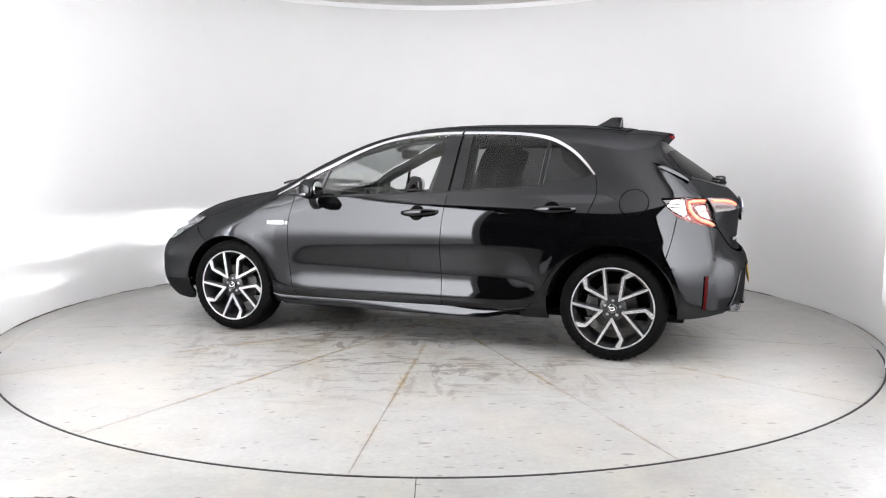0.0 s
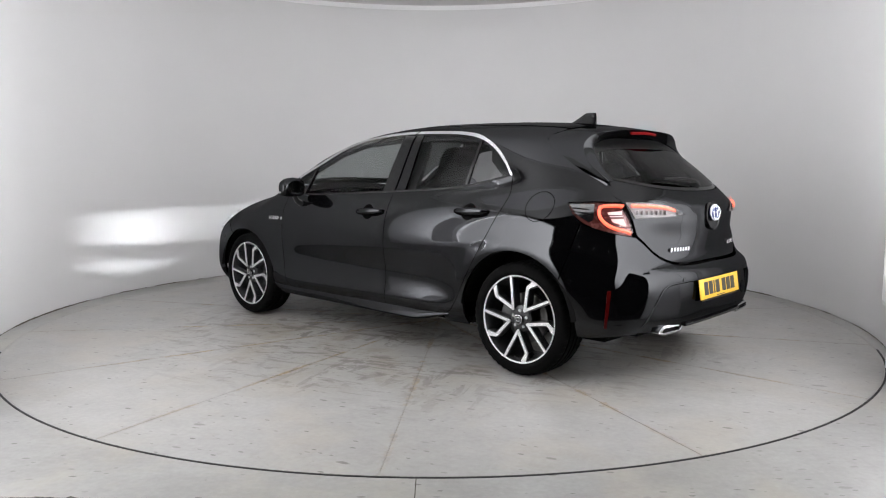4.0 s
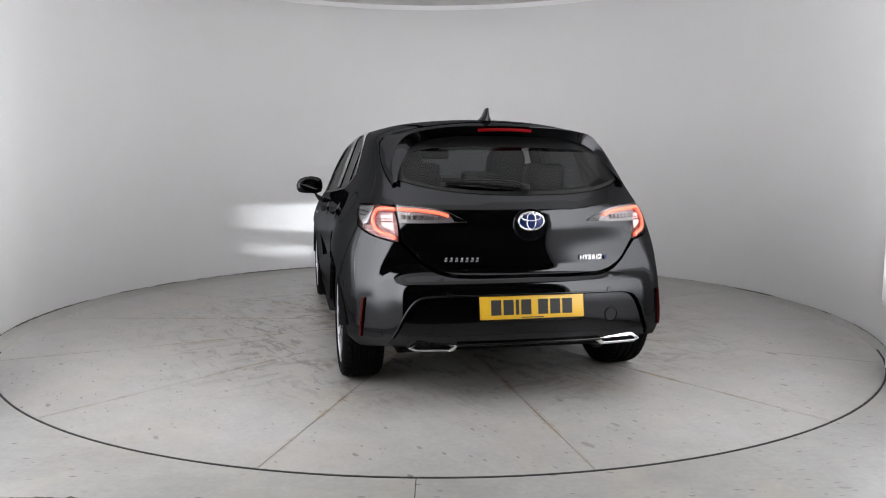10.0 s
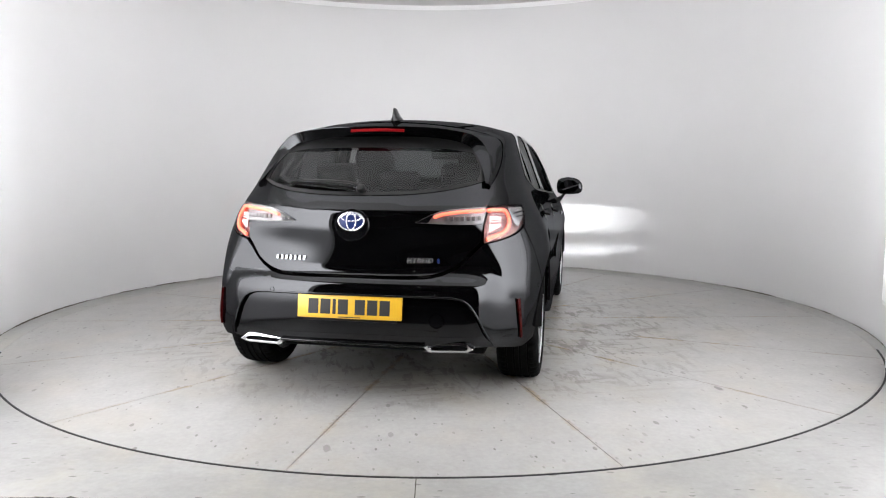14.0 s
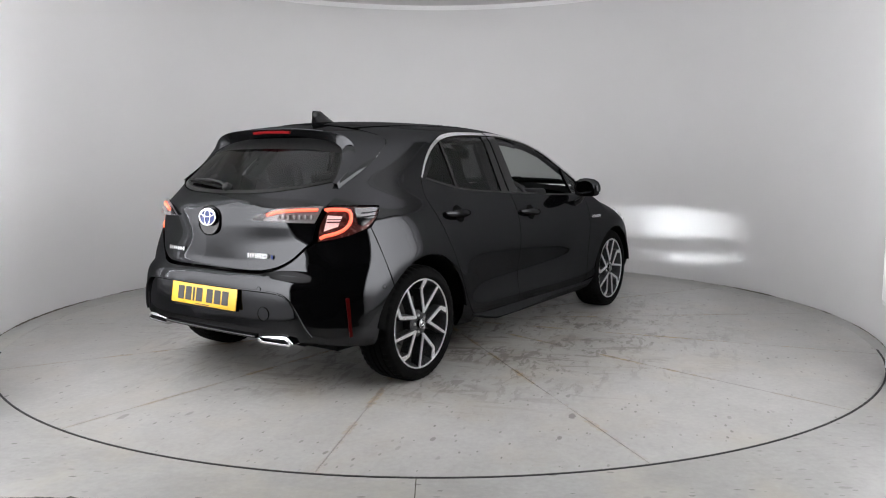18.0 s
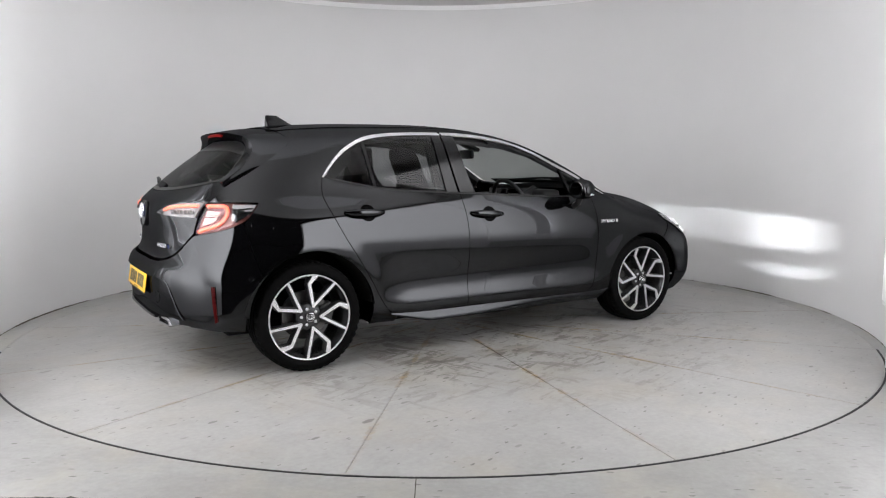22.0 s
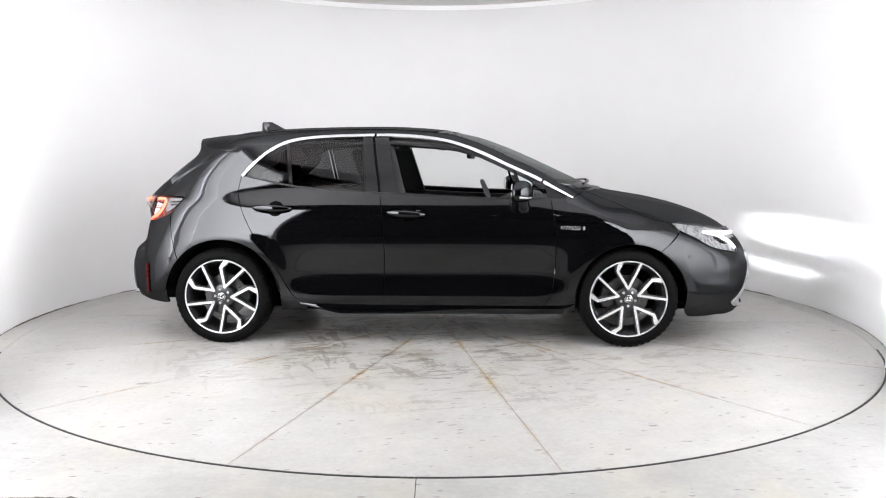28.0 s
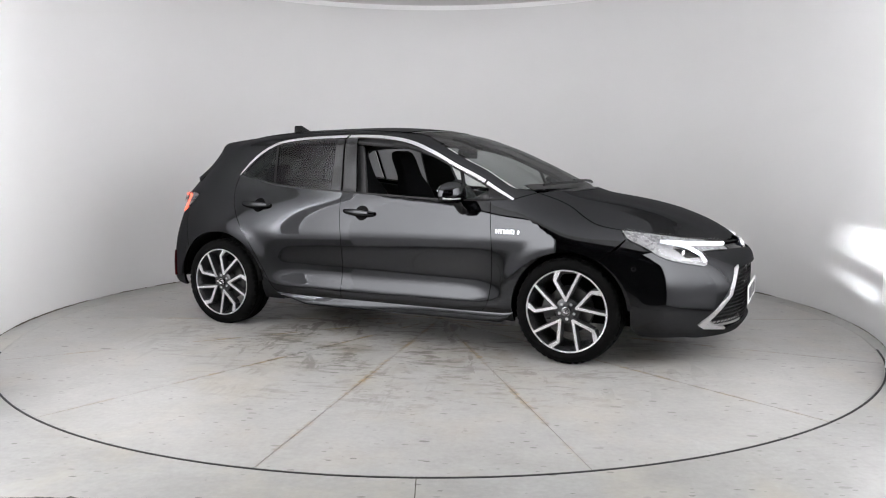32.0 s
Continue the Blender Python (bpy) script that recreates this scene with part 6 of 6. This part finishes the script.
def build_front_details(car, hole, hole2):
    panel("grille_back", hole, on_nose_round, M_UNDER, car, "dark grille backing", lift=-0.055, gap=0, step=0.05, centre=(1, 0, 0.5))
    panel("upper_grille", hole2, on_nose_round, M_GLOSS, car, "slim gloss black upper grille", lift=-0.012, gap=0, step=0.05, centre=(1, 0, 0.5))
    # honeycomb mesh
    bm = bmesh.new()
    poly = shrink(hole, 0.006)
    r = 0.030
    for i in range(-26, 27):
        for j in range(16):
            cp, cz = (i + 0.5 * (j % 2)) * r * 0.98, 0.205 + j * r * 0.78
            pts = [(cp + 0.57 * r * math.sin(math.pi / 3 * k), cz + 0.52 * r * math.cos(math.pi / 3 * k)) for k in range(6)]
            ok = inside(np.array(pts + [(cp, cz)]), poly)
            if ok[:6].all():
                tube(bm, [on_body_nose(p, z, -0.022) for p, z in pts], 0.0032, 5, True)
    part("grille_mesh", bm, M_GLOSS, car, "gloss black honeycomb grille")
    for s in (1, -1):
        strip = [nf(0.335, 0.575), nf(0.385, 0.562), nf(0.50, 0.42), nf(0.635, 0.285), nf(0.645, 0.262), nf(0.60, 0.236), nf(0.45, 0.214), nf(0.45, 0.224), nf(0.575, 0.262), nf(0.60, 0.282), nf(0.47, 0.415), nf(0.355, 0.555)]
        panel("grille_strip", mirror_pts(strip, s), on_nose_round, M_SILVER, car, "bright silver grille strip", lift=0.010, thick=0.02, gap=0, step=0.02, centre=(1, 0, 0.5))
        # headlamp
        top = [ns(1.608, 0.791), ns(1.80, 0.763), ns(1.95, 0.735), nf(0.30, 0.714)]
        inn = [nf(0.30, 0.714), nf(0.300, 0.662)]
        low = [nf(0.300, 0.662), nf(0.44, 0.668), nf(0.535, 0.668)]
        tip = [nf(0.535, 0.668), nf(0.56, 0.62), nf(0.605, 0.592)]
        back = [nf(0.605, 0.592), ns(1.86, 0.640), ns(1.75, 0.700), ns(1.645, 0.752), ns(1.608, 0.791)]
        o = spline(top, 0.03)[:-1] + spline(inn, 0.03)[:-1] + spline(low, 0.03)[:-1] + spline(tip, 0.03)[:-1] + spline(back, 0.03)[:-1]
        o = mirror_pts(o, s)
        lamp = panel("headlamp", o, on_nose_round, M_HEADBOX, car, "headlamp bowl with running light", holes=[beam_hole(s)], lift=0.002, thick=0.02, gap=0.001, step=0.03, centre=(1, 0, 0.6))
        panel("lens", o, on_nose_round, M_LENS, lamp, "clear headlamp cover", lift=0.020, thick=0.018, gap=0.003, step=0.03, centre=(1, 0, 0.6))
        bm = bmesh.new()
        tube(bm, [on_body_nose(s * p, z, 0.011) for p, z in spline([nf(0.315, 0.690), nf(0.45, 0.698), nf(0.56, 0.706), nf(0.66, 0.720)], 0.02)], 0.0125, 8)
        part("running_light", bm, M_DRL, lamp, "glowing white running light")
        bm = bmesh.new()
        tube(bm, [on_body_nose(s * p, z, 0.009) for p, z in spline([nf(0.59, 0.612), nf(0.575, 0.650), nf(0.60, 0.69), nf(0.68, 0.725)], 0.02)], 0.010, 8)
        part("lamp_blade", bm, M_DRL, lamp, "bright lamp blade")
        # low-beam unit: a thin LED behind a slotted black mask
        c = Vector((float(on_nose_round(np.array([nf(0.62, 0.680)[0]]), np.array([0.680]))[0, 0]), s * 0.62, 0.680))
        beam_unit(car, c, s)
    number_plate(car, "front_plate", facing((2.256, 0, 0.385), (1, 0, 0.03)), M_PLATEW, "white number plate with plain black bars")
    oval_badge(car, "front_badge", (2.186, 0, 0.676), (1, 0, 0.45), 0.060, 0.041, M_BLUE)
    # front wipers on the cowl
    for y0, y1 in ((0.50, -0.10), (0.02, -0.52)):
        bm = bmesh.new()
        pts = []
        for u in np.linspace(0, 1, 8):
            y = y0 + (y1 - y0) * u
            x = 1.185 - 0.13 * (y / 0.7) ** 2 - 0.03 - 0.02 * u
            pts.append((x, y, float(on_top(np.array([x]), np.array([y]))[0, 2]) + 0.022))
        tube(bm, pts, 0.009, 6)
        part("front_wiper", bm, M_PLASTIC, car, "black windscreen wiper")
    bm = bmesh.new()
    w = 0.66
    rings = []
    for y in np.linspace(-w, w, 25):
        xc = 1.065 + 0.16 * (1 - (y / w) ** 2)
        z = float(F_TOP(1.12)) - 0.035 - 0.05 * (y / w) ** 2
        rings.append([(xc - 0.07, y, z + 0.012), (xc + 0.01, y, z), (xc + 0.01, y, z - 0.03), (xc - 0.07, y, z - 0.03)])
    loft(bm, rings)
    part("cowl_panel", bm, M_PLASTIC, car, "black plastic cowl")


def beam_unit(car, c, s):
    """Low-beam LED behind a horizontal slot that cuts the light off at lamp height."""
    bm = bmesh.new()
    d, w = 0.050, 0.034
    m = Matrix.Translation(c + Vector((-0.012, 0, 0))) @ Matrix.Rotation(radians(BEAM_OUT * s), 4, "Z")
    box(bm, (-d, -0.026, -0.0015), (-d + 0.002, 0.026, 0.0015), m=m)
    part("beam_led", bm, M_BEAM, car, "bright low-beam LED")
    bm = bmesh.new()
    for lo, hi in (((-d - 0.006, -w, 0.0018), (0.004, w, 0.006)), ((-d - 0.006, -w, -0.030), (-d - 0.002, w, 0.006)), ((-d - 0.006, -w - 0.003, -0.030), (0.004, -w, 0.006)),
                   ((-d - 0.006, w, -0.030), (0.004, w + 0.003, 0.006)), ((0.0, -w, -0.0165), (0.003, w, -0.0105)), ((0.0, -w, -0.030), (0.003, w, -0.0225)),
                   ((-d - 0.006, -w, -0.033), (0.004, w, -0.030))):
        box(bm, lo, hi, m=m)
    part("beam_mask", bm, M_UNDER, car, "matt black slotted beam mask")


BEAM_OUT = 4.0


# ---------------------------------------------------------------- inside the car
def seat(car, x, y, bench=False):
    """A bucket seat with a tall shaped back and built-in head restraint."""
    bm = bmesh.new()
    box(bm, (x - 0.24, y - 0.25, 0.36), (x + 0.27, y + 0.25, 0.53), 0.05, seg=3)
    base = part("seat", bm, M_TRIMCLOTH, car, "black cloth front seat cushion", 60)
    rings = []
    for u, w, th in ((0.0, 0.25, 0.07), (0.2, 0.255, 0.075), (0.45, 0.25, 0.07), (0.62, 0.225, 0.06), (0.74, 0.15, 0.05), (0.80, 0.135, 0.055), (0.92, 0.135, 0.055), (0.98, 0.115, 0.045), (1.0, 0.07, 0.02)):
        z = 0.48 + 0.80 * u
        cx = x - 0.20 - 0.30 * u
        ring = []
        for t in (2 * math.pi * j / 20 for j in range(20)):
            c, sn = math.cos(t), math.sin(t)
            ring.append((cx + th * abs(c) ** 0.6 * (1 if c > 0 else -1) + 0.03 * abs(sn) ** 3, y + w * abs(sn) ** 0.6 * (1 if sn > 0 else -1), z))
        rings.append(ring)
    bm = bmesh.new()
    loft(bm, rings)
    part("seat_back", bm, M_TRIMCLOTH, base, "black cloth seat back with head restraint", 60)


def build_interior(car):
    bm = bmesh.new()
    box(bm, (-1.72, -0.60, 0.205), (1.80, 0.60, 0.26), 0.01)
    box(bm, (-0.90, -0.74, 0.215), (0.95, 0.74, 0.26), 0.01)
    part("floor_pan", bm, M_UNDER, car, "dark underbody floor")
    bm = bmesh.new()
    box(bm, (0.98, -0.56, 0.24), (1.86, 0.56, 0.66), 0.03)
    box(bm, (1.70, -0.36, 0.24), (2.06, 0.36, 0.60), 0.03)
    part("engine_block", bm, M_UNDER, car, "dark engine bay filling")
    bm = bmesh.new()
    box(bm, (-1.86, -0.50, 0.24), (-0.96, 0.50, 0.62), 0.02)
    part("boot_floor", bm, M_UNDER, car, "dark boot floor")
    for y in (0.36, -0.36):
        seat(car, 0.02, y)
    # rear bench
    bm = bmesh.new()
    box(bm, (-0.92, -0.60, 0.36), (-0.42, 0.60, 0.54), 0.05, seg=3)
    bench = part("rear_bench", bm, M_TRIMCLOTH, car, "black cloth rear bench", 60)
    bm = bmesh.new()
    box(bm, (-0.08, -0.60, 0.0), (0.08, 0.60, 0.56), 0.05, m=Matrix.Translation((-0.90, 0, 0.50)) @ Matrix.Rotation(radians(-22), 4, "Y"), seg=3)
    part("bench_back", bm, M_TRIMCLOTH, bench, "black cloth bench back", 60)
    for y in (0.38, 0.0, -0.38):
        bm = bmesh.new()
        box(bm, (-0.05, y - 0.125, 0.0), (0.05, y + 0.125, 0.15 if y else 0.10), 0.035, m=Matrix.Translation((-1.115, 0, 1.03)) @ Matrix.Rotation(radians(-15), 4, "Y"), seg=3)
        part("head_restraint", bm, M_TRIMCLOTH, bench, "black cloth head restraint", 60)
    bm = bmesh.new()
    box(bm, (-1.70, -0.55, 0.94), (-1.16, 0.55, 0.965), 0.01)
    part("parcel_shelf", bm, M_INTERIOR, car, "black parcel shelf")
    # dashboard
    rings = []
    for y in np.linspace(-0.70, 0.70, 15):
        k = 1 - (y / 0.70) ** 2
        rings.append([(0.62, y, 0.50), (0.58, y, 0.70), (0.62, y, 0.86), (0.72, y, 0.915 + 0.012 * k), (0.98, y, 0.925), (1.06 + 0.06 * k, y, 0.90), (1.05, y, 0.50)])
    bm = bmesh.new()
    loft(bm, rings)
    dash = part("dashboard", bm, M_INTERIOR, car, "black moulded dashboard", 40)
    bm = bmesh.new()
    box(bm, (0.63, -0.52, 0.90), (0.80, -0.20, 0.985), 0.03, seg=3)
    part("instrument_hood", bm, M_INTERIOR, dash, "black instrument hood")
    bm = bmesh.new()
    box(bm, (0.600, -0.12, 0.86), (0.618, 0.12, 0.985), 0.008)
    part("centre_screen", bm, M_GLOSS, dash, "black centre screen")
    bm = bmesh.new()
    box(bm, (-0.30, -0.11, 0.26), (0.64, 0.11, 0.56), 0.03)
    part("centre_console", bm, M_INTERIOR, car, "black centre console")
    # steering wheel on the car's right
    m = Matrix.Translation((0.46, -0.36, 0.885)) @ Matrix.Rotation(radians(-24), 4, "Y")
    bm = bmesh.new()
    tube(bm, [m @ Vector((0, 0.185 * math.cos(t), 0.185 * math.sin(t))) for t in (2 * math.pi * k / 40 for k in range(40))], 0.0155, 10, True)
    sw = part("steering_wheel", bm, M_INTERIOR, car, "black steering wheel rim", 60)
    bm = bmesh.new()
    box(bm, (-0.01, -0.075, -0.055), (0.05, 0.075, 0.05), 0.025, m=m, seg=3)
    part("wheel_boss", bm, M_INTERIOR, sw, "black steering wheel boss")
    for a in (0, 180, 270):
        bm = bmesh.new()
        p, q = polar(0.06, a), polar(0.18, a)
        tube(bm, [m @ Vector((0.02, p[0], p[1])), m @ Vector((0.0, q[0], q[1]))], 0.016, 8, flat=0.5)
        part("wheel_spoke", bm, M_SILVER if a == 270 else M_INTERIOR, sw)
    bm = bmesh.new()
    tube(bm, [m @ Vector((0.03, 0, 0)), m @ Vector((0.24, 0, 0))], 0.035, 10)
    part("steering_column", bm, M_INTERIOR, sw)
    # rear-view mirror
    bm = bmesh.new()
    box(bm, (-0.016, -0.115, -0.034), (0.016, 0.115, 0.034), 0.014, m=Matrix.Translation((0.30, 0, 1.245)) @ Matrix.Rotation(radians(-8), 4, "Z"), seg=3)
    rv = part("rear_view_mirror", bm, M_PLASTIC, car, "black rear-view mirror")
    bm = bmesh.new()
    tube(bm, [(0.31, 0, 1.25), (0.345, 0, 1.30), (0.36, 0, 1.325)], 0.011, 8)
    part("mirror_stem", bm, M_PLASTIC, rv)
    bm = bmesh.new()
    box(bm, (-0.07, -0.05, -0.014), (0.07, 0.05, 0.014), 0.008, m=Matrix.Translation((0.33, 0, 1.303)) @ Matrix.Rotation(radians(24), 4, "Y"))
    part("sensor_cover", bm, M_PLASTIC, rv)
    # door cards, headlining and pillars seen through the glass
    for s, mp in ((1, on_left), (-1, on_right)):
        card = outline(between(BELT, -1.10, 0.80), [(0.80, float(np.interp(0.80, [p[0] for p in BELT], [p[1] for p in BELT]))), (0.80, 0.30)], [(0.80, 0.30), (-0.75, 0.30)], [(-0.75, 0.30), (-1.10, 0.80)], [(-1.10, 0.80), between(BELT, -1.10, 0.80)[0]])
        panel("door_card", card, mp, M_INTERIOR, car, "black door trim panel", lift=-0.065, thick=0.01, gap=0, step=0.08)
        pil = [(-0.40, 0.99), (-0.10, 0.97), (-0.20, 1.34), (-0.42, 1.35)]
        panel("pillar_lining", pil, mp, M_INTERIOR, car, "dark centre pillar lining", lift=-0.055, thick=0.03, gap=0, step=0.06)
        apl = between(GLASS_TOP, 0.06, 0.90)
        panel("screen_pillar_lining", [(x, rail(x) - 0.004) for x, z in apl] + [(x - 0.010, z - 0.024) for x, z in apl[::-1]], mp, M_INTERIOR, car, "dark windscreen pillar lining", lift=-0.014, thick=0.03, gap=0, step=0.04)
        hdr = between(GLASS_TOP, -1.10, 0.08)
        panel("roof_side_lining", [(x, z + 0.024) for x, z in hdr] + [(x, z - 0.026) for x, z in hdr[::-1]], mp, M_LINING, car, "dark roof-edge lining", lift=-0.032, thick=0.02, gap=0, step=0.04)
        rear = between(GLASS_TOP, -1.18, -0.95)
        panel("rear_pillar_lining", rear + [(-0.98, 1.20), (-1.10, 1.10)], mp, M_INTERIOR, car, "dark rear pillar lining", lift=-0.04, thick=0.02, gap=0, step=0.04)
    xs = np.linspace(-1.30, 0.10, 16)
    e = [(float(x), float(half_width(x, float(F_TOP(x)) - 0.05))) for x in xs]
    panel("headlining", e + [(x, -y) for x, y in e[::-1]], on_top, M_LINING, car, "dark grey headlining", lift=-0.035, thick=0.005, gap=0, step=0.08)
    for y in (0.36, -0.36):
        bm = bmesh.new()
        box(bm, (-0.005, y - 0.17, -0.07), (0.012, y + 0.17, 0.07), 0.006, m=Matrix.Translation((0.04, 0, 1.345)) @ Matrix.Rotation(radians(70), 4, "Y"))
        part("sun_visor", bm, M_LINING, car, "dark grey sun visor")


def build_car():
    car = empty("car")
    tagged(car, "gloss black five-door hatchback, lamps lit, one window open", "car")
    build_sides(car)
    build_shell(car)
    hole, hole2 = build_bumpers(car)
    build_wheels(car)
    build_tail_lamps(car)
    build_spoiler(car)
    build_rear_details(car)
    build_side_details(car)
    build_front_details(car, hole, hole2)
    build_interior(car)
    return car


CAR = build_car()


# ---------------------------------------------------------------- movement
def motions():
    rows_table, rows_car = [], []
    for i in range(17):
        t = 2.0 * i
        turn = pose(0, 0, 0, 0, 0, TURN_RATE * t)
        rows_table.append((t, turn))
        rows_car.append((t, pose(0, 0, 0, 0, 0, TURN_0 + TURN_RATE * t) @ Matrix.Translation((*CAR_OFF, 0.0)) @ pose(0, 0, 0, 0.35, -0.12, 0)))
    walk(TABLE, rows_table)
    walk(CAR, rows_car)


motions()
